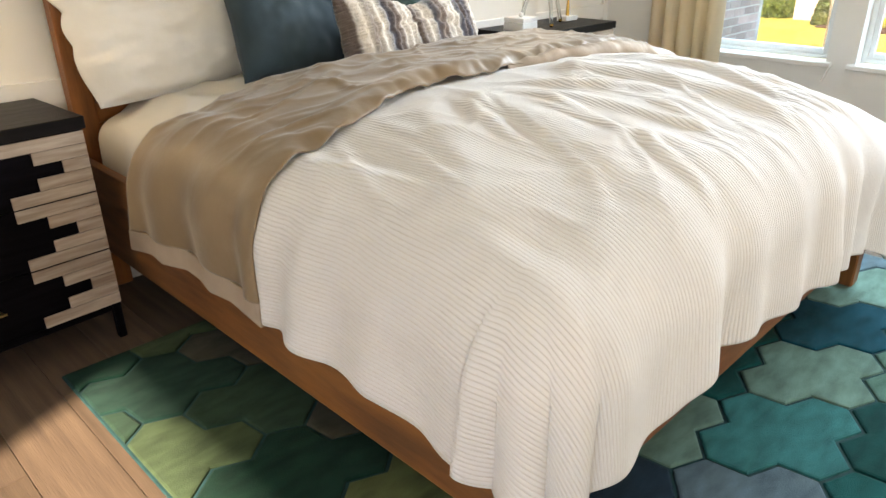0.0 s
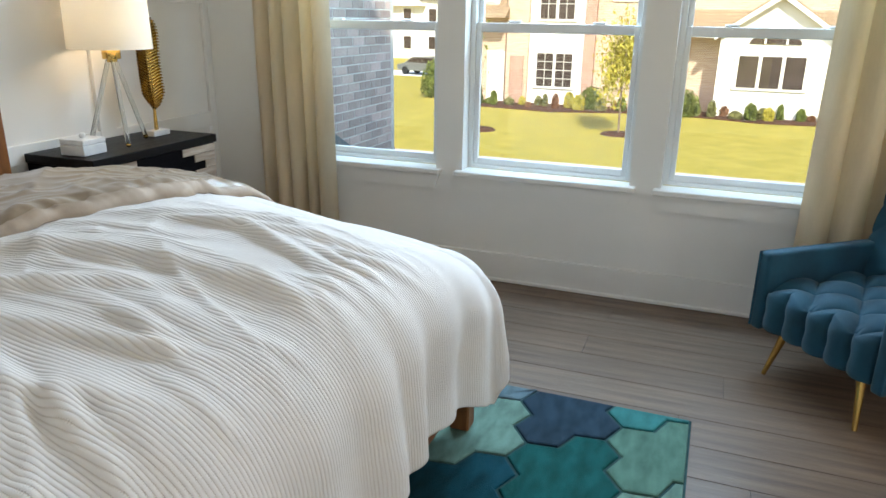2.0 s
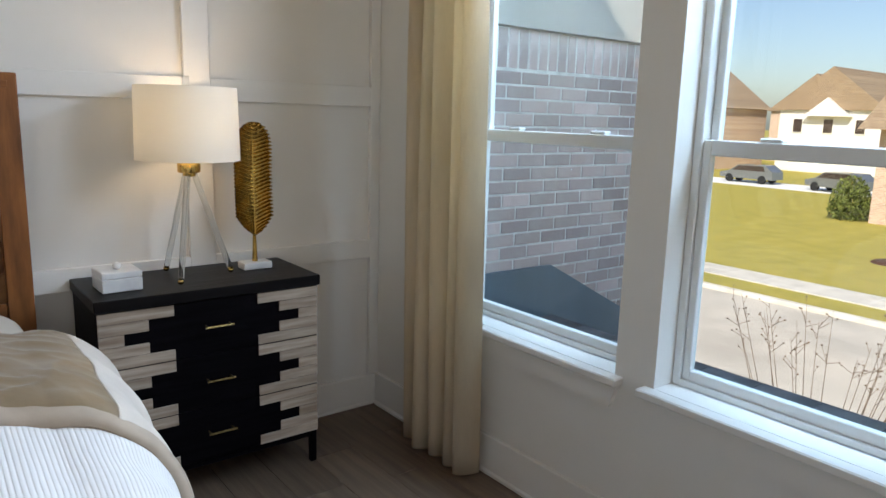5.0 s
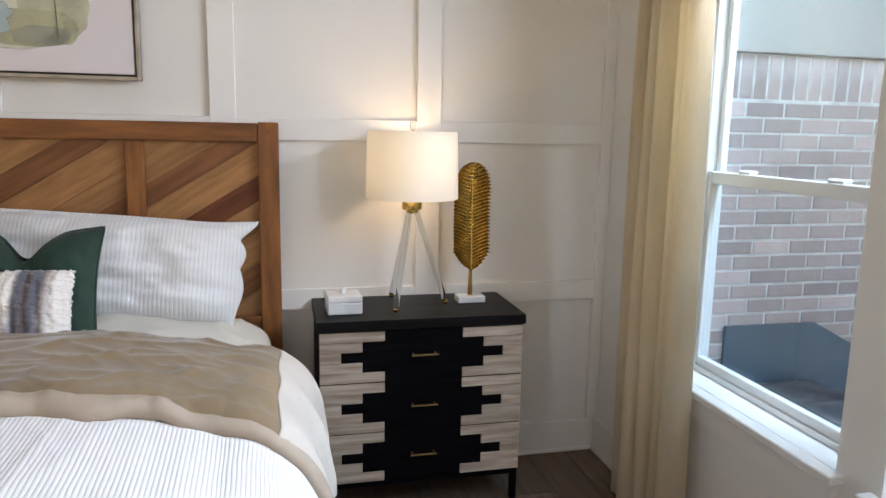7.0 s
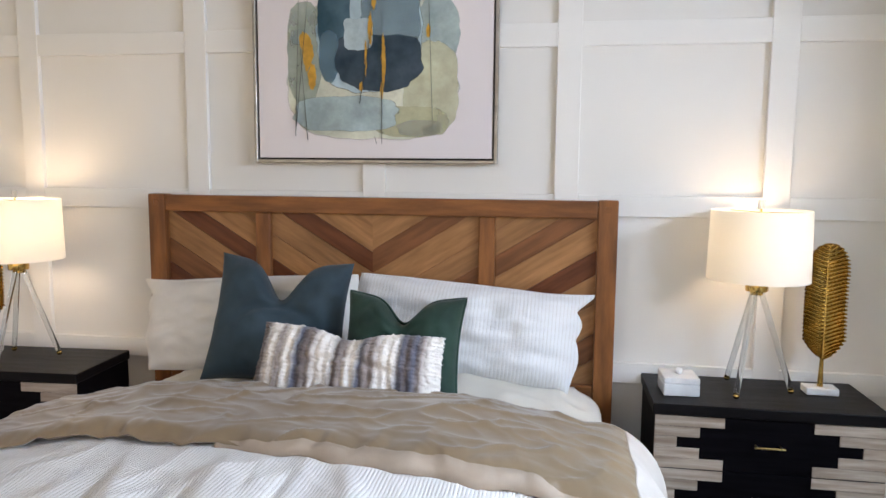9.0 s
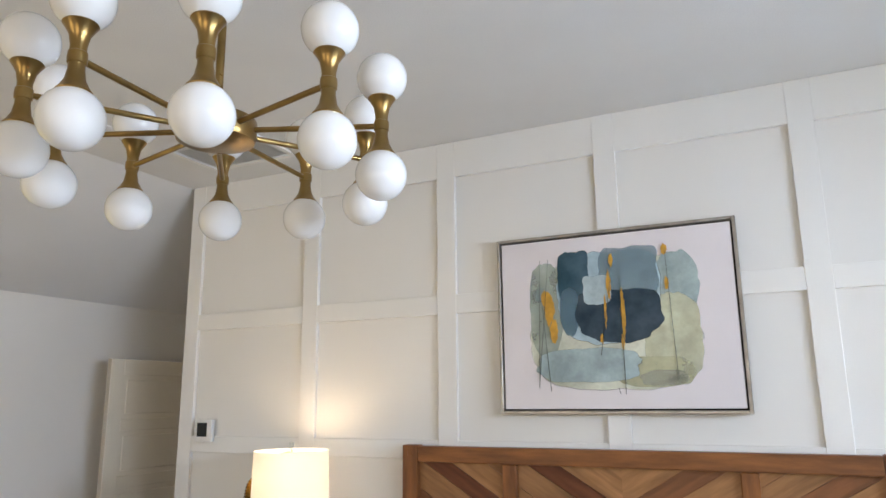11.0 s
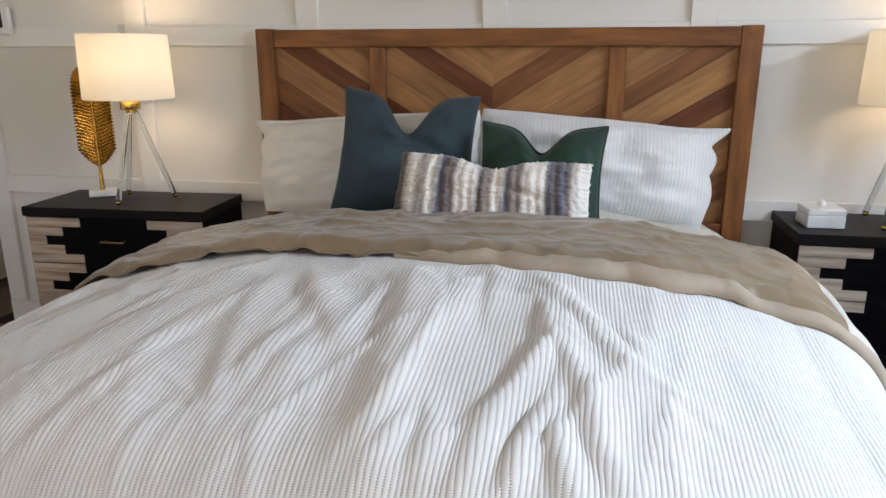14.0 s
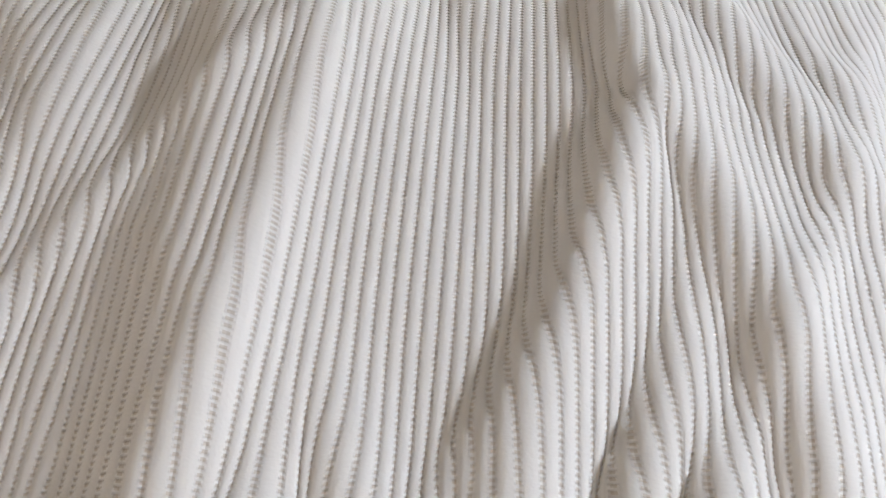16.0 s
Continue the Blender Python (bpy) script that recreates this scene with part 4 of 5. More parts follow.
# ---- table lamps ----
def table_lamp(x, y, z, spin, label, power):
    o = thing("table_lamp", label, "table lamp", pose(x, y, z, 0, 0, spin), group="bedside lamps")
    bm = bmesh.new()
    seg = 64
    prof = [(0.1840, 0.438), (0.1780, 0.700), (0.1755, 0.700), (0.1815, 0.438)]
    rings = [[bm.verts.new((r * math.cos(6.28318 * i / seg), r * math.sin(6.28318 * i / seg), h)) for i in range(seg)] for r, h in prof]
    for a, b in zip(rings, rings[1:] + rings[:1]):
        for i in range(seg):
            bm.faces.new((a[i], a[(i + 1) % seg], b[(i + 1) % seg], b[i]))
    part("shade", bm, "shade", o, "lit white drum shade", smooth=True)
    part("collar", lathe([(0.001, 0.378), (0.022, 0.378), (0.022, 0.392), (0.039, 0.392), (0.041, 0.396), (0.041, 0.428), (0.039, 0.432), (0.012, 0.432), (0.012, 0.455), (0.001, 0.455)], 32), "brass", o, "polished brass collar", smooth=True)
    part("bulb", sphere(bmesh.new(), (0, 0, 0.540), 0.026), BULB, o, smooth="all")
    part("socket", lathe([(0.001, 0.455), (0.016, 0.455), (0.016, 0.505), (0.010, 0.514), (0.001, 0.514)], 16), "brass", o, smooth=True)
    bm = rod(bmesh.new(), (0, 0, 0.690), (0, 0, 0.705), 0.004)
    for k in range(3):
        a = 2.094 * k
        rod(bm, (0, 0, 0.692), (0.177 * math.cos(a), 0.177 * math.sin(a), 0.692), 0.002, seg=6)
    rod(bm, (0.030, 0, 0.514), (0.030, 0, 0.692), 0.002, seg=6)
    part("spider", bm, "brass", o)
    part("finial", lathe([(0.001, 0.705), (0.0125, 0.705), (0.0125, 0.738), (0.001, 0.738)], 20), "acrylic", o, "clear finial", smooth=True)
    for k in range(3):
        a = radians(120 * k)
        ca, sa = math.cos(a), math.sin(a)
        leg = part("leg", rod(bmesh.new(), (0.018 * ca, 0.018 * sa, 0.385), (0.142 * ca, 0.142 * sa, 0.013), 0.0108, 0.0108, 16), "acrylic", o, "clear acrylic leg", smooth=True)
        part("foot", sphere(bmesh.new(), (0.142 * ca, 0.142 * sa, 0.0118), 0.0115, 14, 8), "brass", leg, smooth="all")
    lamp("lamp_light", "POINT", power, (1.0, 0.76, 0.47), pose(x, y, z + 0.590), r=0.080)
    return o


BULB = bpy.data.materials.new("warm_bulb")
BULB.use_nodes = True
BULB.node_tree.nodes["Principled BSDF"].inputs["Emission Color"].default_value = (1.0, 0.75, 0.45, 1)
BULB.node_tree.nodes["Principled BSDF"].inputs["Emission Strength"].default_value = 12.0
table_lamp(1.545, -0.205, 0.789, 235, "lit tripod table lamp with clear acrylic legs on a nightstand", 1.5)
table_lamp(-1.530, -0.300, 0.789, 265, "lit tripod table lamp with clear acrylic legs on a nightstand", 2.6)


# ---- gold feathers ----
def feather(x, y, z, spin, label):
    o = thing("feather_sculpture", label, "sculpture", pose(x, y, z, 0, 0, spin), group="gold feather sculptures")
    part("base", box(-0.058, 0.058, -0.036, 0.036, 0.0005, 0.028, bevel=0.003), "marble", o, "white marble base")
    part("stem", rod(bmesh.new(), (0, 0, 0.028), (0, 0, 0.150), 0.011, 0.006), "gold", o, smooth=True)
    n, k = 24, 400
    vs, fs = [], []
    for side in (1, -1):
        for j in range(k + 1):
            v = j / k
            half = 0.073 * min(1.0, (v / 0.16) ** 0.55 if v < 0.16 else 1.0) * max(0.0, 1 - max(0.0, (v - 0.72) / 0.28) ** 2.6) ** 0.5 + 0.002
            for i in range(n + 1):
                u = 2 * i / n - 1
                ridge = 0.0150 * (2 * abs(((v * 30 - abs(u) * 1.5) % 1.0) ** 1.7 - 0.5) - 0.5)
                ragged = 1 + 0.055 * math.sin(2 * math.pi * v * 30 - 9.4) * abs(u) ** 6
                yy = side * (0.0022 + 0.004 * (1 - abs(u)) ** 2) - ridge * abs(u) ** 0.2 - 0.012 * u * u + 0.016 * math.sin(v * 3)
                vs.append((half * u * ragged, yy, 0.125 + 0.455 * v + 0.016 * abs(u) * (1 - v)))
    w = n + 1
    for s in (0, 1):
        off = s * w * (k + 1)
        for j in range(k):
            for i in range(n):
                q = (off + j * w + i, off + j * w + i + 1, off + (j + 1) * w + i + 1, off + (j + 1) * w + i)
                fs.append(q if s else q[::-1])
    off = w * (k + 1)
    for j in range(k):
        for i in (0, n):
            a, b = j * w + i, (j + 1) * w + i
            fs.append((a, b, b + off, a + off))
    me = bpy.data.meshes.new("vane")
    me.from_pydata(vs, [], fs)
    me.shade_smooth()
    part("vane", me, "gold", o, "ribbed hammered gold feather")
    part("quill", rod(bmesh.new(), (0, -0.008, 0.14), (0, 0.004, 0.560), 0.0045, 0.002, 8), "gold", o, smooth=True)
    return o


feather(1.800, -0.185, 0.789, 0, "gold metal feather sculpture on a white marble base")
feather(-1.750, -0.255, 0.789, 35, "gold metal feather sculpture on a white marble base")
trinket = thing("trinket_box", "square white marble trinket box with a round knob", "box", pose(1.265, -0.262, 0.789, 0, 0, 2))
part("body", box(-0.066, 0.066, -0.066, 0.066, 0.0005, 0.046, bevel=0.003), "marble", trinket)
lid = part("lid", box(-0.066, 0.066, -0.066, 0.066, 0.0475, 0.070, bevel=0.003), "marble", trinket)
part("knob", sphere(bmesh.new(), (0, 0, 0.080), 0.014, 16, 10), "marble", lid, smooth="all")

# ---- painting ----
PX0, PX1, PZ0, PZ1 = -0.532, 0.534, 1.655, 2.465
art = thing("painting", "abstract blue and ochre watercolour in a thin champagne frame", "painting")
for name, a in (("frame_side", (PX0, PX0 + 0.014, -0.064, -0.0245, PZ0, PZ1)), ("frame_side", (PX1 - 0.014, PX1, -0.064, -0.0245, PZ0, PZ1)),
                ("frame_rail", (PX0 + 0.0145, PX1 - 0.0145, -0.064, -0.0245, PZ0, PZ0 + 0.014)), ("frame_rail", (PX0 + 0.0145, PX1 - 0.0145, -0.064, -0.0245, PZ1 - 0.014, PZ1))):
    part(name, box(*a, bevel=0.002), "silver", art)
part("backing", box(PX0 + 0.0145, PX1 - 0.0145, -0.034, -0.0250, PZ0 + 0.0145, PZ1 - 0.0145), "dark", art)
CX0, CX1, CZ0, CZ1 = PX0 + 0.022, PX1 - 0.022, PZ0 + 0.022, PZ1 - 0.022
canvas = part("canvas", box(CX0, CX1, -0.0565, -0.0345, CZ0, CZ1, bevel=0.001), "canvas", art, "white canvas with a watercolour")


def wash(name, color, alpha, scale=9.0):
    """Thin watercolour: pigment gathers in cloudy patches and the canvas shows through."""
    m = shader(name, color, 0.75, vary=0.3, scale=scale, color2=tuple(min(1, c * 1.45 + 0.05) for c in color), detail=9)
    n = m.node_tree.nodes
    n["Principled BSDF"].inputs["Alpha"].default_value = alpha
    return m


def blob(cx, cz, rx, rz, depth, mat, power=2.6, seed=0, jag=0.05, flat=None):
    """A patch of paint: a squarish oval with an uneven edge, in shares of the canvas; flat squares off its upper half."""
    bm = bmesh.new()
    pts = []
    for k in range(120):
        a = 2 * math.pi * k / 120
        c, s = math.cos(a), math.sin(a)
        w = flat if flat and s < 0 else power
        r = 1 / (abs(c) ** w + abs(s) ** w) ** (1 / w)
        r *= 1 + jag * noise.noise((c * 2.2, s * 2.2, seed)) + jag * 0.4 * noise.noise((c * 6, s * 6, seed + 4))
        x, z = cx + rx * r * c, cz + rz * r * s
        pts.append((CX0 + (CX1 - CX0) * x, CZ1 - (CZ1 - CZ0) * z))
    y = -0.0565 - 0.0002 * depth
    prism(bm, pts, "y", y - 0.0001, y)
    part("paint_patch", bm, mat, canvas)


ART = [  # centre, half size, colour, cover, power, squared top
    (0.49, 0.52, 0.355, 0.375, (0.70, 0.70, 0.56), 0.55, 3.6, None), (0.205, 0.42, 0.075, 0.28, (0.45, 0.50, 0.42), 0.40, 2.6, None),
    (0.775, 0.31, 0.085, 0.175, (0.42, 0.51, 0.50), 0.50, 2.8, None), (0.745, 0.62, 0.115, 0.25, (0.74, 0.71, 0.50), 0.35, 2.8, None),
    (0.66, 0.80, 0.16, 0.085, (0.62, 0.60, 0.38), 0.35, 2.5, None), (0.485, 0.37, 0.220, 0.265, (0.36, 0.46, 0.50), 0.80, 2.5, 7.0),
    (0.575, 0.25, 0.125, 0.165, (0.22, 0.32, 0.36), 0.30, 3.5, 6.0), (0.335, 0.25, 0.068, 0.165, (0.022, 0.070, 0.100), 0.88, 3.4, 7.0),
    (0.315, 0.44, 0.045, 0.14, (0.10, 0.19, 0.25), 0.45, 2.4, None), (0.525, 0.485, 0.180, 0.150, (0.006, 0.026, 0.045), 0.95, 2.3, 6.0),
    (0.440, 0.325, 0.062, 0.085, (0.46, 0.55, 0.57), 0.65, 3.6, 5.0),
    (0.385, 0.755, 0.220, 0.095, (0.40, 0.49, 0.49), 0.65, 3.4, None), (0.70, 0.835, 0.095, 0.045, (0.50, 0.50, 0.38), 0.25, 2.4, None), (0.185, 0.335, 0.040, 0.045, (0.30, 0.36, 0.33), 0.45, 2.2, None)]
for k, (cx, cz, rx, rz, col, al, pw, fl) in enumerate(ART):
    edge = tuple(c * 0.55 for c in col)
    blob(cx, cz, rx * 1.012, rz * 1.012, 2 * k + 1, wash("watercolour_edge", edge, al * 0.35), power=pw, seed=k * 3, jag=0.10, flat=fl)
    blob(cx, cz, rx, rz, 2 * k + 2, wash("watercolour", tuple(c * 0.92 for c in col), al), power=pw, seed=k * 3, jag=0.10, flat=fl)
OCHRE = shader("ochre_paint", (0.62, 0.33, 0.035), 0.45, vary=0.2, scale=30, bump=0.001)
INK = shader("ink_line", (0.05, 0.055, 0.045), 0.6)
for k, (cx, cz, rx, rz) in enumerate(((0.205, 0.355, 0.020, 0.050), (0.222, 0.42, 0.024, 0.09), (0.240, 0.55, 0.018, 0.075), (0.507, 0.155, 0.010, 0.035), (0.492, 0.30, 0.010, 0.08), (0.472, 0.45, 0.005, 0.10),
                       (0.452, 0.61, 0.007, 0.03), (0.547, 0.47, 0.009, 0.14), (0.540, 0.63, 0.006, 0.05), (0.733, 0.12, 0.012, 0.030), (0.735, 0.315, 0.008, 0.035))):
    blob(cx, cz, rx, rz, 33 + 0.6 * k, OCHRE, power=1.8, seed=cx * 50, jag=0.3)
for x0, z0, x1, z1 in ((0.185, 0.12, 0.165, 0.88), (0.225, 0.12, 0.165, 0.86), (0.19, 0.40, 0.218, 0.90), (0.50, 0.27, 0.445, 0.70), (0.54, 0.10, 0.54, 0.92), (0.735, 0.12, 0.755, 0.85), (0.51, 0.88, 0.518, 0.92)):
    a, b = Vector((CX0 + (CX1 - CX0) * x0, -0.0645, CZ1 - (CZ1 - CZ0) * z0)), Vector((CX0 + (CX1 - CX0) * x1, -0.0645, CZ1 - (CZ1 - CZ0) * z1))
    part("ink_line", rod(bmesh.new(), a, b, 0.0009, 0.0014, 6), INK, canvas)

# ---- thermostat ----
th = thing("thermostat", "white wall thermostat with a dark square screen", "thermostat")
part("case", box(-2.412, -2.290, -0.049, -0.0245, 1.500, 1.622, bevel=0.006, seg=2), "plastic", th, smooth=True)
part("screen", box(-2.396, -2.322, -0.0515, -0.0492, 1.530, 1.606, bevel=0.001), "screen", th)

# ---- chandelier ----
CX, CY, CG, CR = -0.603, -1.858, 2.285, 0.433
chand = thing("chandelier", "antique brass spoke chandelier with twenty white opal globes", "chandelier", pose(CX, CY, 0))
hub = part("hub", lathe([(0.001, 2.372), (0.060, 2.374), (0.098, 2.386), (0.103, 2.400), (0.103, 2.440), (0.098, 2.446), (0.030, 2.448), (0.022, 2.470), (0.012, 2.480), (0.001, 2.480)], 48), "antique", chand, smooth=True)
part("down_rod", rod(bmesh.new(), (0, 0, 2.478), (0, 0, 2.990), 0.011, seg=16), "antique", chand, smooth=True)
part("canopy", lathe([(0.001, 2.985), (0.030, 2.985), (0.066, 3.006), (0.068, 3.029), (0.001, 3.029)], 40), "antique", chand, smooth=True)
AZ = 2.414
arm_me = globe_me = cup_me = None
for k in range(10):
    a = -0.857 - k * 2 * math.pi / 10
    m = pose(0, 0, 0, 0, 0, math.degrees(a))
    if not arm_me:
        arm_me = mesh_of("arm", rod(bmesh.new(), (0.100, 0, AZ), (CR - 0.012, 0, AZ), 0.0075, seg=12), 40)
        cup = [(0.001, -0.078), (0.034, -0.078), (0.036, -0.074), (0.030, -0.066), (0.021, -0.050), (0.0165, -0.026), (0.0165, -0.014), (0.019, -0.012), (0.020, 0.0), (0.019, 0.012), (0.0165, 0.014), (0.0165, 0.026), (0.021, 0.050), (0.030, 0.066), (0.036, 0.074), (0.034, 0.078), (0.001, 0.078)]
        cup_me = mesh_of("cup", lathe(cup, 28, (CR, 0, AZ)), 40)
        globe_me = mesh_of("globe", sphere(bmesh.new(), (0, 0, 0), 0.0655, 28, 18), "all")
    arm = part("arm", arm_me, "antique", chand, m=m)
    part("cup", cup_me, "antique", arm, "flared brass globe holder")
    for s in (-1, 1):
        part("globe", globe_me, "globe", arm, "white opal glass globe", m=pose(CR, 0, AZ + s * 0.132))

# ---- ceiling fittings ----
vent = thing("ceiling_vent", "white ceiling air vent with fine slats", "air vent")
bm = bmesh.new()
for a in ((-2.18, -1.60, -0.62, -0.59), (-2.18, -1.60, -0.27, -0.24), (-2.18, -2.15, -0.59, -0.27), (-1.63, -1.60, -0.59, -0.27)):
    bx(bm, *a, CEIL - 0.012, CEIL - 0.0005)
part("frame", bm, "plastic", vent)
slat = mesh_of("slat", prism(bmesh.new(), [(0, 0), (0.018, 0.008), (0.018, 0.0095), (0, 0.0015)], "x", -2.149, -1.631))
for k in range(15):
    part("slat", slat, "plastic", vent, m=pose(0, -0.588 + k * 0.0212, CEIL - 0.011))
can = thing("recessed_light", "white recessed ceiling downlight trim, switched off", "downlight", pose(-2.237, -0.985, 0))
part("trim_ring", lathe([(0.050, CEIL - 0.0005), (0.085, CEIL - 0.0005), (0.085, CEIL - 0.006), (0.055, CEIL - 0.010), (0.050, CEIL - 0.008)], 36), "plastic", can, smooth=True)
smoke = thing("smoke_detector", "round white smoke detector on the ceiling", "smoke detector", pose(-2.253, -2.051, 0))
part("case", lathe([(0.001, CEIL - 0.042), (0.045, CEIL - 0.040), (0.062, CEIL - 0.028), (0.066, CEIL - 0.0005), (0.001, CEIL - 0.0005)], 32), "plastic", smoke, smooth=True)

# ---- door ----
door = tagged(thing("door_1", "open cream painted interior door with five flat panels", "door", pose(-3.245, 0.020, 0, 0, 0, 92)), kind="structure")
DW, DH = 0.80, 2.0
bm = box(0, DW, -0.012, 0.012, 0.012, DH)
for a, b in ((0, 0.105), (DW - 0.105, DW)):
    bx(bm, a, b, -0.0185, 0.0185, 0.012, DH, bevel=0.003)
ph = (DH - 0.012 - 0.10 - 0.18 - 4 * 0.075) / 5
zz = 0.012 + 0.18
bx(bm, 0.105, DW - 0.105, -0.0185, 0.0185, 0.012, zz, bevel=0.003)
for k in range(5):
    bx(bm, 0.135, DW - 0.135, -0.0165, 0.0165, zz + 0.030, zz + ph - 0.030, bevel=0.006)
    zz += ph
    bx(bm, 0.105, DW - 0.105, -0.0185, 0.0185, zz, zz + (0.075 if k < 4 else 0.10), bevel=0.003)
    zz += 0.075
part("leaf", bm, "doorpaint", door)
bm = box(0.038, 0.098, -0.026, -0.0190, 0.860, 0.925, bevel=0.003)
rod(bm, (0.068, -0.020, 0.893), (0.068, -0.062, 0.893), 0.010)
bx(bm, 0.060, 0.175, -0.068, -0.055, 0.884, 0.902, bevel=0.003)
part("door_handle", bm, "chrome", door, "satin nickel lever handle")

# ---- armchair ----
def armchair(m):
    o = thing("armchair", "teal velvet tufted armchair with slim brass legs", "armchair", m)
    w, d = 0.52, 0.64          # its front edge lies along x at y = 0, the back at y = d
    n, k = 70, 56
    # tufted seat: buttons pull the top and the front in

    def fn(u, v):
        x = -w / 2 + 0.006 + (w - 0.012) * u
        s = v * (0.17 + d - 0.14)
        col = math.cos((u * 5 - 0.5) * 2 * math.pi) * 0.5
        ridge = abs(math.sin(math.pi * u * 5)) ** 0.55
        if s < 0.15:
            z, y = 0.205 + s, 0.035 - 0.030 * ridge - 0.012 * math.sin(math.pi * min(1, s / 0.15)) ** 0.5
            pin = math.exp(-((s - 0.075) / 0.03) ** 2) * (1 - ridge) * 0.020
            return (x, y + pin, z), (x, s)
        t = s - 0.15
        a, b = (x / 0.104 + t / 0.13), (x / 0.104 - t / 0.13)
        tuft = (abs(math.sin(math.pi * a / 2 + 0.7854)) * abs(math.sin(math.pi * b / 2 + 0.7854))) ** 0.42
        rnd_ = 0.022 * (1 - math.exp(-(t / 0.03)))
        return (x, 0.035 - 0.030 * ridge * max(0, 1 - t / 0.04) + t, 0.338 + rnd_ + 0.042 * tuft), (x, s)
    part("seat", sheet_mesh("seat", n * 2, k * 2, fn), "velvet", o, "button-tufted velvet seat")
    part("seat_base", box(-w / 2 + 0.01, w / 2 - 0.01, 0.035, d, 0.195, 0.345, bevel=0.02, seg=3), "velvet", o, smooth=True)
    for s in (-1, 1):
        a, b = sorted((s * w / 2, s * (w / 2 + 0.055)))
        arm = part("arm", box(a, b, 0.010, d + 0.02, 0.185, 0.515, bevel=0.018, seg=3), "velvet", o, smooth=True)
        xs = s * (w / 2 + 0.050)
        bm = bmesh.new()
        pts = [(xs, 0.010, 0.195), (xs, 0.010, 0.510), (xs, d, 0.510)]
        for p, q in zip(pts, pts[1:]):
            rod(bm, p, q, 0.005, seg=6)
        part("welt", bm, "velvet", arm)
    def back(u, v):
        x, z = -w / 2 - 0.05 + (w + 0.10) * u, 0.36 + 0.44 * v
        a, b = (x / 0.13 + z / 0.15), (x / 0.13 - z / 0.15)
        tuft = (abs(math.sin(math.pi * a / 2)) * abs(math.sin(math.pi * b / 2))) ** 0.42
        return (x, d - 0.09 - 0.03 * tuft + 0.12 * v + 0.05 * max(0, v - 0.93) * 10, z), (x, z)
    bk = part("back", sheet_mesh("back", 80, 60, back), "velvet", o, "button-tufted velvet backrest")
    sm = bk.modifiers.new("thickness", "SOLIDIFY")
    sm.thickness, sm.offset = 0.09, -1.0
    for s in (-1, 1):
        for y, dy in ((0.075, -0.035), (d - 0.075, 0.035)):
            part("leg", rod(bmesh.new(), (s * (w / 2 - 0.080), y, 0.200), (s * (w / 2 - 0.037), y + dy, 0.001), 0.017, 0.009, 16), "brass", o, "tapered brass leg", smooth=True)
    return o


CHAIR_TURN = math.degrees(math.atan2(0.64, 0.766))
armchair(pose(1.662, -3.290, 0, 0, 0, CHAIR_TURN + 180))

# ---- outdoors: the brick wing and the low roof beside the windows ----
YB = -0.10
wing = thing("brick_wing", "grey and red brick wall beside the windows", "brick wall")
part("core", box(2.70, 4.89, YB - 0.0025, 0.60, -3.2, 1.86), "mortar", wing)
part("white_frieze", box(2.70, 5.00, YB - 0.05, 0.62, 1.862, 2.75), shader("white_siding", (0.58, 0.55, 0.50), 0.6, vary=0.04, scale=3), wing)
rb = random.Random(12)
bw, bh, g = 0.203, 0.0605, 0.0105
brick_me = mesh_of("brick", box(0, bw - g, YB - 0.006, YB + 0.02, 0, bh, bevel=0.003))
brick_me2 = mesh_of("brick", box(0, bw - g, YB - 0.006, YB + 0.02, 0, bh, bevel=0.003))
half_me = mesh_of("brick", box(0, 0.0925, YB - 0.006, YB + 0.02, 0, bh, bevel=0.003))
sold_me = mesh_of("brick", box(0, bh, YB - 0.006, YB + 0.02, 0, bw - g, bevel=0.003))
for r in range(26):
    z = 1.655 - (r + 1) * (bh + g)
    x = 2.70 + (0.1 if r % 2 else 0.0)
    if r % 2:
        part("brick", half_me, "brick", wing, m=pose(2.70 - 0.0025, 0, z))
    while x + bw - g < 4.893:
        red = rb.random() < 0.40 + 0.25 * (x > 3.9)
        part("brick", brick_me2 if red else brick_me, "brick2" if red else "brick", wing, m=pose(x, 0, z))
        x += bw
    if x + 0.0925 < 4.893:
        part("brick", half_me, "brick", wing, m=pose(x, 0, z))
for k in range(30):
    part("brick", sold_me, "brick", wing, m=pose(2.70 + k * 0.0725, 0, 1.6625))
roof2 = thing("porch_roof", "low grey shingled porch roof with blue metal flashing", "roof")
zr = lambda x: 0.60 - 0.475 * (x - 3.4)
part("deck", prism(bmesh.new(), [(2.70, 0.30), (3.55, 0.30), (6.2, zr(6.2) - 0.15), (6.2, zr(6.2) - 0.30), (2.70, 0.10)], "y", -4.4, YB - 0.02), "shingle", roof2)
part("flashing", prism(bmesh.new(), [(3.08, 0.602), (3.58, 0.598), (4.90, zr(4.9) + 0.02), (4.90, zr(4.9) - 0.28), (3.50, 0.31), (3.08, 0.31)], "y", YB - 0.028, YB - 0.012), "flash", roof2)
shin = mesh_of("shingle", box(0, 0.30, 0, 0.25, 0, 0.008))
for i in range(3):
    for j in range(16):
        part("shingle", shin, "shingle", roof2, m=pose(2.72 + i * 0.27 + 0.02, -0.40 - j * 0.253 + (0.12 if i % 2 else 0), 0.3015 + 0.002 * i))

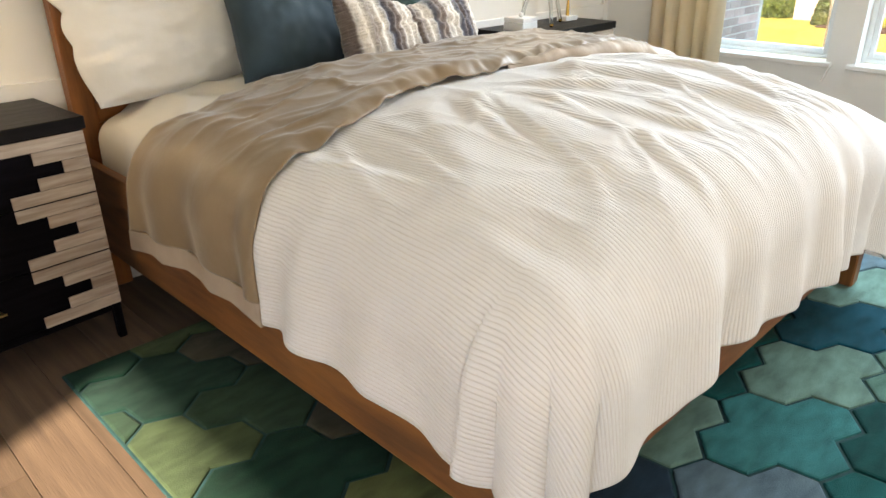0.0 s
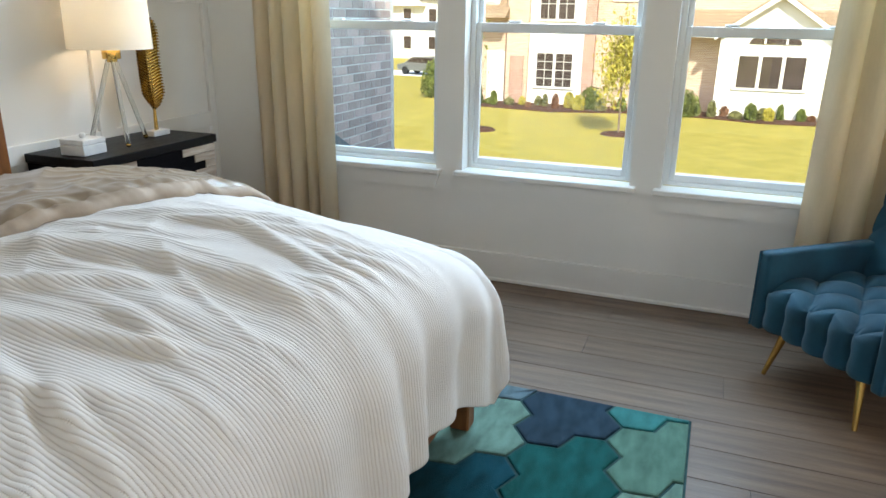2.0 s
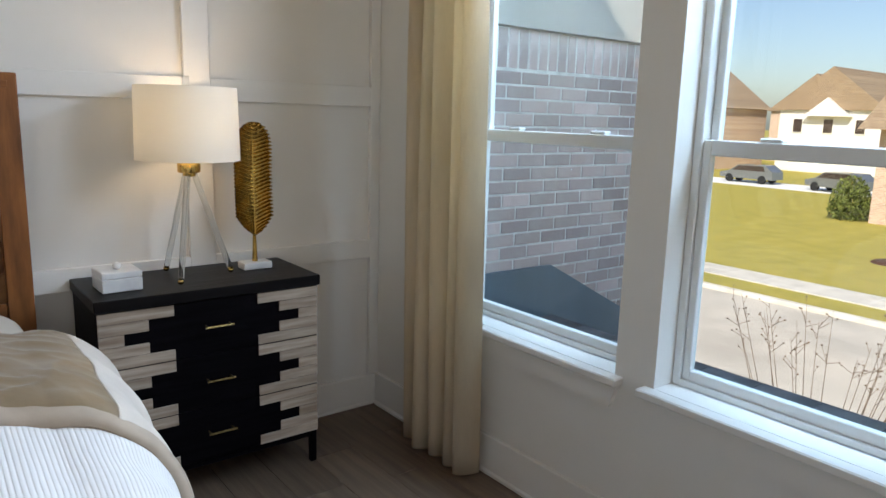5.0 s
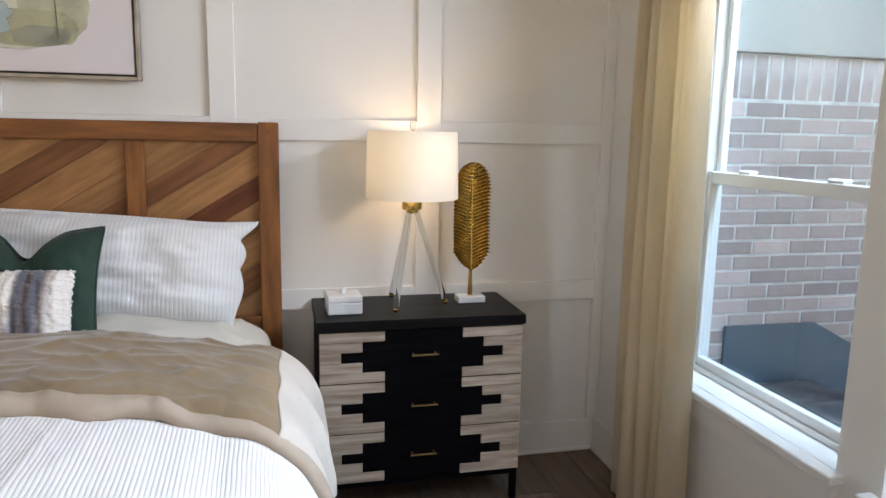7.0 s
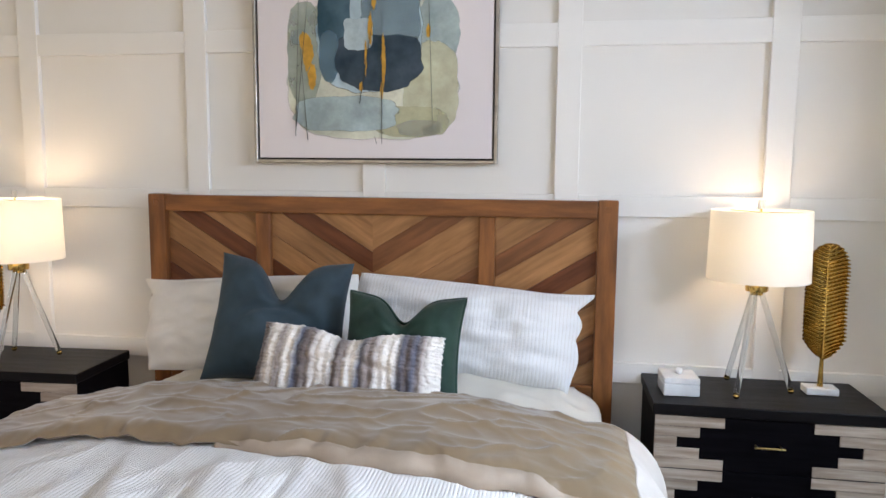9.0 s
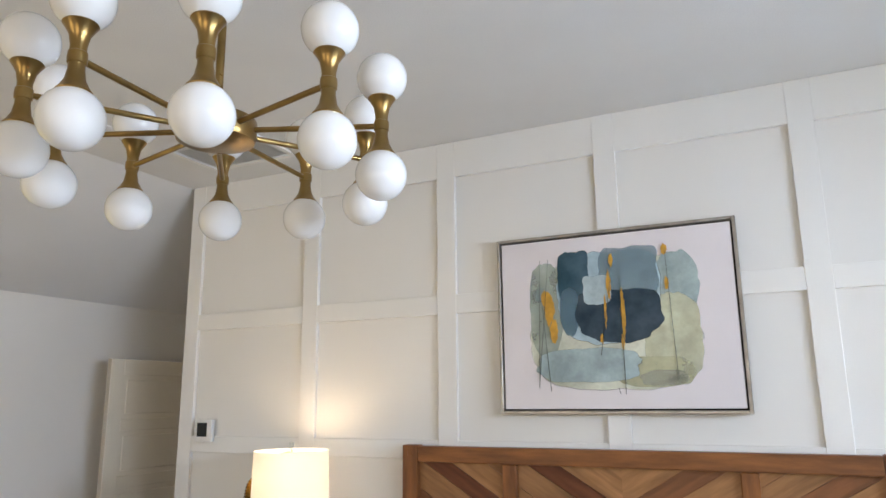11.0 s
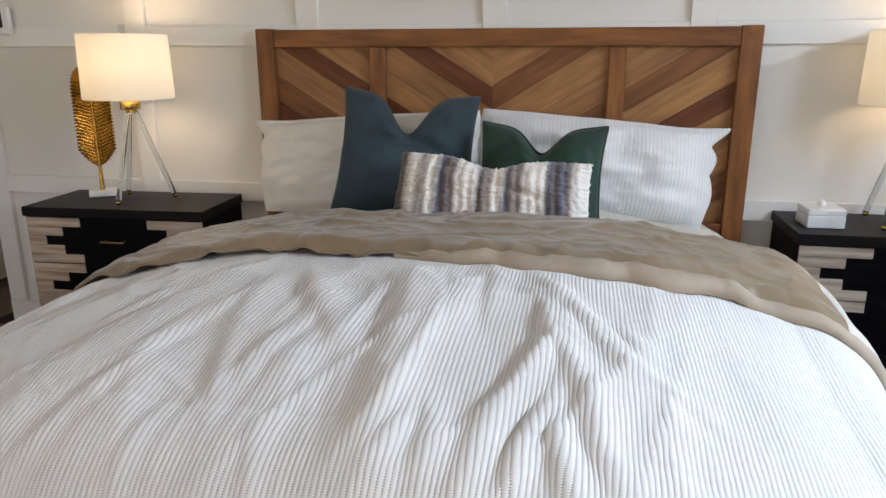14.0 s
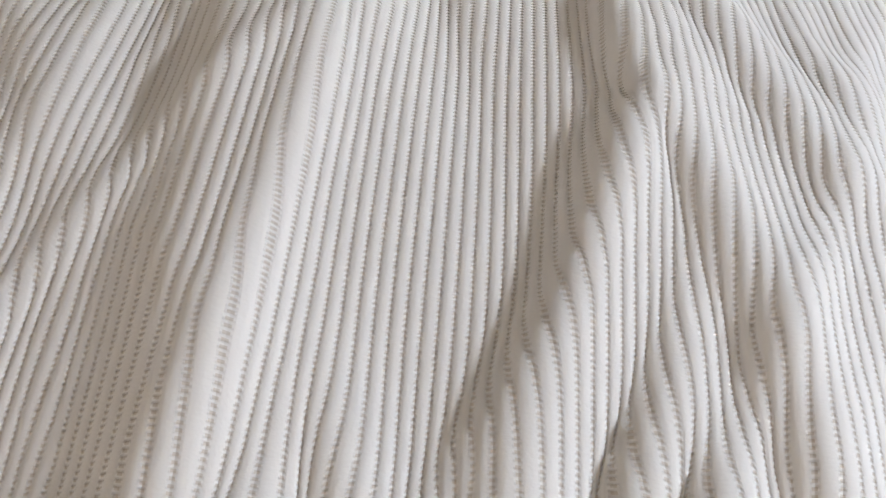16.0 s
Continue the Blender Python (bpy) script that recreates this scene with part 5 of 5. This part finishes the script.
# ---- outdoors: ground, street, lawn ----
GZ = -3.2
ground = structure("ground", box(-300, 600, -500, 500, GZ - 0.5, GZ), shader("lawn_grass", (0.35, 0.30, 0.048), 0.9, vary=0.3, scale=1.2, color2=(0.46, 0.37, 0.07), bump=0.03, bscale=40, detail=8), "mown green lawn reaching to the horizon", "lawn")
CONC = shader("pale_concrete", (0.66, 0.61, 0.53), 0.85, vary=0.12, scale=2, bump=0.003, bscale=60)
structure("road", box(9.6, 18.55, -140, 140, GZ + 0.001, GZ + 0.02), shader("concrete_road", (0.58, 0.52, 0.44), 0.85, vary=0.12, scale=0.8, bump=0.003, bscale=40), "pale concrete street", "street")
structure("kerb", box(18.55, 18.80, -140, 140, GZ + 0.001, GZ + 0.13, bevel=0.02), CONC, "pale concrete kerb along the lawn", "kerb")
structure("pavement", box(20.5, 21.9, -140, 140, GZ + 0.001, GZ + 0.035), CONC, "pale concrete footpath across the lawn", "footpath")
for k in range(-8, 9):
    part("joint", box(20.5, 21.9, k * 1.5, k * 1.5 + 0.02, GZ + 0.0352, GZ + 0.037), "mortar", bpy.data.objects["pavement"])
MULCH = shader("red_mulch", (0.13, 0.055, 0.030), 0.95, vary=0.4, scale=6, bump=0.03, bscale=30)
def mulch_bed(name, label, pts):
    o = thing(name, label, "planting bed")
    part("mulch", prism(bmesh.new(), pts, "z", GZ + 0.001, GZ + 0.06), MULCH, o)


mulch_bed("mulch_bed", "planting bed of red-brown mulch along a house front", [(35.6, 9.5), (34.8, 5.0), (36.3, 1.0), (36.2, -2.0), (35.2, -5.0), (35.8, -9.5), (38.4, -9.5), (38.4, 9.5)])


# ---- outdoors: the house across the street ----
HX = 38.0


def courses(name, colors, joint, size, along, wide=0.012):
    """A wall or roof laid in courses: the pieces vary in tone, with joints between; along picks the run of the course."""
    m = shader(name, colors[0], 0.9, vary=0.2, scale=2, bump=0.004, bscale=20)
    n, l = m.node_tree.nodes, m.node_tree.links
    tc, sep, com, br = n.new("ShaderNodeTexCoord"), n.new("ShaderNodeSeparateXYZ"), n.new("ShaderNodeCombineXYZ"), n.new("ShaderNodeTexBrick")
    l.new(tc.outputs["Object"], sep.inputs[0]), l.new(sep.outputs[along], com.inputs[0]), l.new(sep.outputs["Z"], com.inputs[1])
    l.new(com.outputs[0], br.inputs["Vector"])
    for k, c in (("Color1", colors[0]), ("Color2", colors[1]), ("Mortar", joint)):
        br.inputs[k].default_value = (*c, 1)
    for k, v in (("Scale", 1.0), ("Mortar Size", wide), ("Brick Width", size[0]), ("Row Height", size[1]), ("Mortar Smooth", 0.3)):
        br.inputs[k].default_value = v
    hsv = next(x for x in n if x.bl_idname == "ShaderNodeHueSaturation")
    l.new(br.outputs["Color"], hsv.inputs["Color"])
    return m


TAN = courses("tan_brick", ((0.60, 0.42, 0.29), (0.44, 0.27, 0.19)), (0.68, 0.60, 0.50), (0.24, 0.085), "Y")
RED = courses("red_brick", ((0.42, 0.22, 0.16), (0.28, 0.13, 0.095)), (0.60, 0.50, 0.41), (0.24, 0.085), "Y")
WHITE = shader("white_trim_board", (0.84, 0.81, 0.75), 0.6, vary=0.05, scale=3)
ROOF = courses("brown_shingles", ((0.40, 0.29, 0.18), (0.29, 0.20, 0.125)), (0.20, 0.14, 0.09), (0.33, 0.16), "Y", 0.018)
PANE = shader("dark_window_pane", (0.075, 0.055, 0.050), 0.08, vary=0.2, scale=2)
house = thing("house", "two-storey brick house with white bays and brown shingle roofs", "house")


def house_window(y0, y1, z0, z1, cols, rows, x=HX, units=2, parent=None):
    w = part("window", box(x - 0.10, x + 0.02, y0 - 0.12, y1 + 0.12, z0 - 0.12, z1 + 0.12, bevel=0.02), WHITE, parent or house, "white-framed divided window")
    uw = (y1 - y0) / units
    for u in range(units):
        for c in range(cols):
            for r in range(rows):
                a, b = y0 + u * uw + 0.06 + c * (uw - 0.12) / cols, y0 + u * uw + 0.06 + (c + 1) * (uw - 0.12) / cols
                p, q = z0 + (z1 - z0) * r / rows, z0 + (z1 - z0) * (r + 1) / rows
                part("pane", box(x - 0.125, x - 0.101, a + 0.02, b - 0.02, p + 0.02, q - 0.02), PANE, w)
    return w


part("wall", box(HX + 0.6, HX + 10, -9.0, 11.5, GZ, 3.35), TAN, house)
part("wall", box(HX + 0.25, HX + 0.6, -1.2, 3.5, GZ, 3.35), TAN, house, "tan brick front wall")
part("bay", box(HX, HX + 0.6, 4.0, 7.0, GZ, 3.35), WHITE, house, "two-storey white bay")
part("pier", box(HX - 0.15, HX + 0.6, 3.45, 4.0, GZ, 3.35), RED, house, "red brick pier")
part("pier", box(HX - 0.3, HX + 0.6, 7.0, 8.2, GZ, 3.35), TAN, house, "tan brick entry pier")
part("pier", box(HX - 0.5, HX - 0.3, 7.2, 7.9, GZ, -0.6), RED, house, "red brick porch pier")
house_window(4.50, 6.58, -2.20, -0.43, 2, 4)
house_window(4.55, 6.52, 1.32, 2.87, 2, 2)
house_window(1.2, 2.6, 2.35, 2.85, 1, 1, x=HX + 0.25)
part("eave", box(HX - 0.55, HX + 0.3, -1.2, 9.0, 3.30, 3.52), WHITE, house)
part("roof", prism(bmesh.new(), [(HX - 0.7, 3.50), (HX + 5.5, 8.3), (HX + 11, 3.50)], "y", -2.0, 10.4), ROOF, house, "brown shingle main roof")
# porch with the front door
part("porch_wall", box(HX + 0.2, HX + 0.6, 8.2, 11.5, GZ, 1.4), TAN, house)
dr = part("front_door", box(HX + 0.10, HX + 0.2, 8.42, 9.42, GZ, -0.40, bevel=0.02), WHITE, house, "white double front door")
for a in (8.50, 8.96):
    part("door_panel", box(HX + 0.07, HX + 0.10, a, a + 0.40, GZ + 0.25, -0.55, bevel=0.02), WHITE, dr)
part("porch_roof", prism(bmesh.new(), [(HX - 1.2, 1.35), (HX + 4.0, 4.6), (HX + 4.0, 1.35)], "y", 8.1, 12.0), ROOF, house, "lower porch roof")
part("dormer", box(HX - 0.1, HX + 3.0, 8.75, 10.25, 1.75, 3.05), WHITE, house, "small white dormer")
house_window(9.05, 9.95, 2.25, 2.95, 2, 2, x=HX - 0.1, units=2, parent=house)
part("dormer_roof", prism(bmesh.new(), [(8.55, 3.05), (9.5, 3.75), (10.45, 3.05)], "x", HX - 0.3, HX + 3.5), ROOF, house)
# white gabled wing with a row of three windows
part("gable_wing", prism(bmesh.new(), [(-7.75, GZ), (-2.75, GZ), (-2.75, 0.75), (-5.24, 2.45), (-7.75, 0.75)], "x", HX - 1.0, HX + 0.6), WHITE, house, "white gabled wing")
for s, y in ((1, -2.45), (-1, -8.05)):
    part("gable_roof", prism(bmesh.new(), [(-5.24, 2.52), (y, 0.62), (y, 0.80), (-5.24, 2.74)], "x", HX - 1.4, HX + 4.0), ROOF, house, "gable roof slope")
    part("rake", prism(bmesh.new(), [(-5.24, 2.40), (y, 0.48), (y, 0.70), (-5.24, 2.66)], "x", HX - 1.45, HX - 1.38), WHITE, house)
house_window(-6.72, -3.62, -1.72, -0.20, 1, 1, x=HX - 1.0, units=3)
fan = part("fan_window", prism(bmesh.new(), [(-6.35, 0.35), (-4.05, 0.35)] + [(-5.2 + 1.15 * math.cos(a), 0.35 + 0.55 * math.sin(a)) for a in (0.3, 0.8, 1.3, 1.85, 2.35, 2.85)], "x", HX - 1.06, HX - 1.0), PANE, house, "fan-shaped gable window")
for y in (-5.7, -4.75):
    part("mullion", box(HX - 1.09, HX - 1.061, y - 0.05, y + 0.05, 0.35, 0.92), WHITE, fan)
part("pier", box(HX - 0.9, HX + 0.6, -8.05, -7.76, GZ, 0.75), RED, house, "red brick pier")
part("wall_far", box(HX, HX + 0.6, -16, -8.05, GZ, 0.75), TAN, house)
house_window(-9.3, -8.3, -2.1, -0.1, 1, 2, x=HX, units=1)
part("wing_roof", prism(bmesh.new(), [(HX - 0.8, 0.72), (HX + 7.5, 7.6), (HX + 14, 0.72)], "y", -17, -1.0), ROOF, house, "long brown shingle wing roof")
part("wing_eave", box(HX - 0.75, HX - 0.1, -2.45, -1.2, 0.58, 0.78), WHITE, house)


# ---- outdoors: planting, far houses, a parked car ----
LEAF = {"green": shader("green_leaves", (0.20, 0.24, 0.050), 0.7, vary=0.4, scale=3), "yellow": shader("yellow_leaves", (0.48, 0.40, 0.05), 0.7, vary=0.3, scale=3, color2=(0.30, 0.28, 0.05)),
        "olive": shader("olive_leaves", (0.26, 0.25, 0.09), 0.7, vary=0.4, scale=3), "rust": shader("rust_leaves", (0.30, 0.15, 0.08), 0.7, vary=0.4, scale=3),
        "dark": shader("dark_evergreen_leaves", (0.13, 0.14, 0.040), 0.75, vary=0.4, scale=3)}
BARK = shader("grey_bark", (0.28, 0.20, 0.14), 0.9, vary=0.3, scale=12, bump=0.004)


def leaves(count, spread, size, seed, rule):
    """Many small folded leaves scattered by rule(u) inside a crown."""
    r = random.Random(seed)
    vs, fs = [], []
    for _ in range(count):
        c = Vector(rule(r))
        t = Euler((r.uniform(0, 6.28), r.uniform(0, 6.28), r.uniform(0, 6.28))).to_matrix()
        s = size * r.uniform(0.6, 1.4)
        b = len(vs)
        vs += [c + t @ Vector(v) * s for v in ((-1, 0, 0), (0, -0.45, 0.15), (1, 0, 0), (0, 0.45, 0.15))]
        fs += [(b, b + 1, b + 2), (b, b + 2, b + 3)]
    me = bpy.data.meshes.new("crown")
    me.from_pydata(vs, [], fs)
    return me


def tree(x, y, h, crown, label, leaf, count, seed, thin=0.05):
    o = thing("tree", label, "tree", pose(x, y, GZ))
    r = random.Random(seed)
    bm = rod(bmesh.new(), (0, 0, 0), (0.05, 0.04, h * 0.55), thin, thin * 0.6, 8)
    tips = []
    rod(bm, (0.05, 0.04, h * 0.55), (0.08, 0.0, h), thin * 0.6, thin * 0.15, 6)
    for k in range(9):
        z0 = h * r.uniform(0.35, 0.8)
        a = k * 2.4
        tip = (math.cos(a) * crown * r.uniform(0.4, 0.8), math.sin(a) * crown * r.uniform(0.4, 0.8), z0 + h * r.uniform(0.12, 0.3))
        rod(bm, (0.05, 0.03, z0), tip, thin * 0.4, thin * 0.1, 5)
        tips.append(Vector(tip))
    part("trunk", bm, BARK, o)
    if count:
        def rule(q):
            t = tips[q.randrange(len(tips))] * q.uniform(0.7, 1.1)
            return (t.x + q.gauss(0, crown * 0.25), t.y + q.gauss(0, crown * 0.25), max(h * 0.25, t.z + q.gauss(0, h * 0.10)))
        part("crown", leaves(count, crown, 0.09, seed, rule), LEAF[leaf], o)
    part("mulch_ring", lathe([(0.001, 0.0), (0.75, 0.0), (0.65, 0.07), (0.001, 0.10)], 24), MULCH, o)
    return o


tree(27.7, 6.45, 4.2, 0.5, "slender bare young tree in a ring of mulch", "green", 40, 4, 0.035)
tree(29.0, 0.75, 4.6, 0.95, "young yellow-leaved tree in a ring of mulch", "yellow", 2600, 9, 0.05)


def bush(x, y, w, h, leaf, seed, cone=False, label="low leafy garden shrub in a mulch bed"):
    o = thing("shrub", label, "shrub", pose(x, y, GZ + 0.02), group="shrubs along a house front")

    def rule(q):
        while True:
            a, b, c = q.uniform(-1, 1), q.uniform(-1, 1), q.uniform(0, 1)
            lim = (1 - c) * 1.05 if cone else math.sqrt(max(0, 1 - (c - 0.35) ** 2 / 0.45))
            if a * a + b * b < lim * lim * (0.75 + 0.25 * noise.noise((a * 3, b * 3, c * 3 + seed))):
                return (a * w, b * w, c * h)
    part("crown", leaves(int(500 + 900 * w * h), w, 0.085, seed, rule), LEAF[leaf], o)
    part("stem", rod(bmesh.new(), (0, 0, -0.02), (0, 0, h * 0.6), 0.04, 0.015, 6), BARK, o)
    return o


rr = random.Random(21)
for y in np.arange(-8.8, 9.4, 0.55):
    bush(36.7 + rr.uniform(-0.7, 0.5), float(y) + rr.uniform(-0.2, 0.2), rr.uniform(0.16, 0.42), rr.uniform(0.25, 0.95), rr.choice(["green", "olive", "yellow", "rust"]), int(y * 10) + 100)
bush(36.7, 9.6, 0.55, 2.6, "dark", 4, True, "dark cone-shaped evergreen beside an entry")
bush(38.6, 12.6, 1.1, 2.2, "green", 6, False, "large rounded green shrub beside a house")
bush(36.6, 3.2, 0.7, 1.2, "green", 7)
bush(36.4, -1.5, 0.8, 1.3, "green", 8)


def far_house(x, y, w, d, h, label):
    o = thing("house", label, "house", pose(x, y, GZ))
    part("wall", box(0, d, -w / 2, w / 2, 0, h), WHITE if "pale" in label else TAN, o)
    part("roof", prism(bmesh.new(), [(-w / 2 - 0.4, h), (0, h + w * 0.42), (w / 2 + 0.4, h)], "x", -0.4, d + 0.4), ROOF, o)
    part("gable", prism(bmesh.new(), [(-w * 0.22, h - 0.6), (0, h + 1.2), (w * 0.22, h - 0.6)], "x", -0.9, d * 0.5), WHITE, o)
    for k in (-1, 0, 1):
        for z in (1.0, 3.9):
            wd = part("window", box(-0.10, 0.0, k * w * 0.3 - 0.55, k * w * 0.3 + 0.55, z, z + 1.5, bevel=0.03), WHITE, o)
            part("pane", box(-0.13, -0.101, k * w * 0.3 - 0.43, k * w * 0.3 + 0.43, z + 0.1, z + 1.4), PANE, wd)


far_house(74, 30, 10, 14, 6.2, "far two-storey house with a pale front and gables")
far_house(92, 40, 11, 14, 6.4, "far two-storey tan house with gables")
far_house(62, 43, 11, 14, 6.2, "far two-storey tan brick house with gables")
far_house(108, 28, 12, 14, 6.0, "far two-storey pale house behind the street")
far_house(60, -30, 14, 12, 6.0, "far two-storey tan house beyond the lawn")
structure("road_side", box(52, 57, -140, 140, GZ + 0.001, GZ + 0.02), "mortar", "grey side street behind the house", "street")
CARP = shader("grey_car_paint", (0.20, 0.21, 0.22), 0.3, 0.4, vary=0.05, coat=0.6)
RUB = shader("tyre_rubber", (0.015, 0.015, 0.015), 0.8)


def car(x, y, turn, label):
    o = thing("car", label, "car", pose(x, y, GZ + 0.02, 0, 0, turn))
    part("body", prism(bmesh.new(), [(-2.2, 0.35), (2.2, 0.35), (2.25, 0.75), (1.4, 0.95), (0.7, 1.42), (-1.5, 1.45), (-2.15, 0.95)], "y", -0.85, 0.85), CARP, o)
    part("windows", prism(bmesh.new(), [(-1.55, 0.98), (1.2, 0.98), (0.62, 1.36), (-1.4, 1.38)], "y", -0.87, 0.87), PANE, o)
    for a in (-1.35, 1.4):
        for b in (-0.86, 0.68):
            wh = part("wheel", lathe([(0.001, 0), (0.33, 0), (0.33, 0.18), (0.001, 0.18)], 20), RUB, o, m=pose(a, b + 0.18, 0.335, 90, 0, 0))
            part("rim", lathe([(0.001, 0.18), (0.2, 0.18), (0.2, 0.19), (0.001, 0.19)], 16), "chrome", wh)


car(53.5, 19.5, 75, "grey parked car on a side street")
car(55.0, 27.0, 90, "grey parked car on a side street")

twigs = thing("bare_shrub", "bare twiggy shrub with dry seed heads in front of the house", "shrub", pose(9.0, 0.6, GZ))
rt = random.Random(31)
stems, seeds = bmesh.new(), bmesh.new()
for q in range(26):
    a, y = rt.uniform(0, 6.28), rt.uniform(-1.3, 1.3)
    top = Vector((rt.uniform(-0.3, 0.3), y + rt.uniform(-0.15, 0.15), rt.uniform(2.1, 2.75)))
    base = Vector((rt.uniform(-0.1, 0.1), y * 0.25, 0))
    mid = base.lerp(top, 0.6)
    rod(stems, base, mid, 0.008, 0.005, 5), rod(stems, mid, top, 0.005, 0.002, 5)
    for _ in range(5):
        p = mid.lerp(top, rt.uniform(0.3, 1.0))
        e = p + Vector((rt.uniform(-0.12, 0.12), rt.uniform(-0.16, 0.16), rt.uniform(0.04, 0.18)))
        rod(stems, p, e, 0.004, 0.002, 4)
        sphere(seeds, e, 0.012, 6, 4)
part("stems", stems, BARK, twigs)
part("seed_heads", seeds, BARK, twigs)

# ---- floor planks ----
PWD = 0.188
rf = random.Random(3)
plank_me = {}
x = LEFT + 0.001
while x < WX - 0.001:
    w = min(PWD, WX - 0.001 - x)
    y = BACK + 0.001 - rf.uniform(0, 1.4)
    lim = 1.149 if x + w < EDGE else -0.001
    while y < lim:
        ln = rf.choice((1.2, 1.5, 1.8))
        a, b = max(BACK + 0.001, y), min(lim, y + ln)
        if b - a > 0.05:
            key = (round(w, 3), round(b - a, 3))
            if key not in plank_me:
                plank_me[key] = mesh_of("plank", box(0, w - 0.0018, 0, b - a - 0.0018, -0.0055, 0.0, bevel=0.0012))
            part("plank", plank_me[key], "plank", floor, m=pose(x, a, 0))
        y += ln
    x += PWD
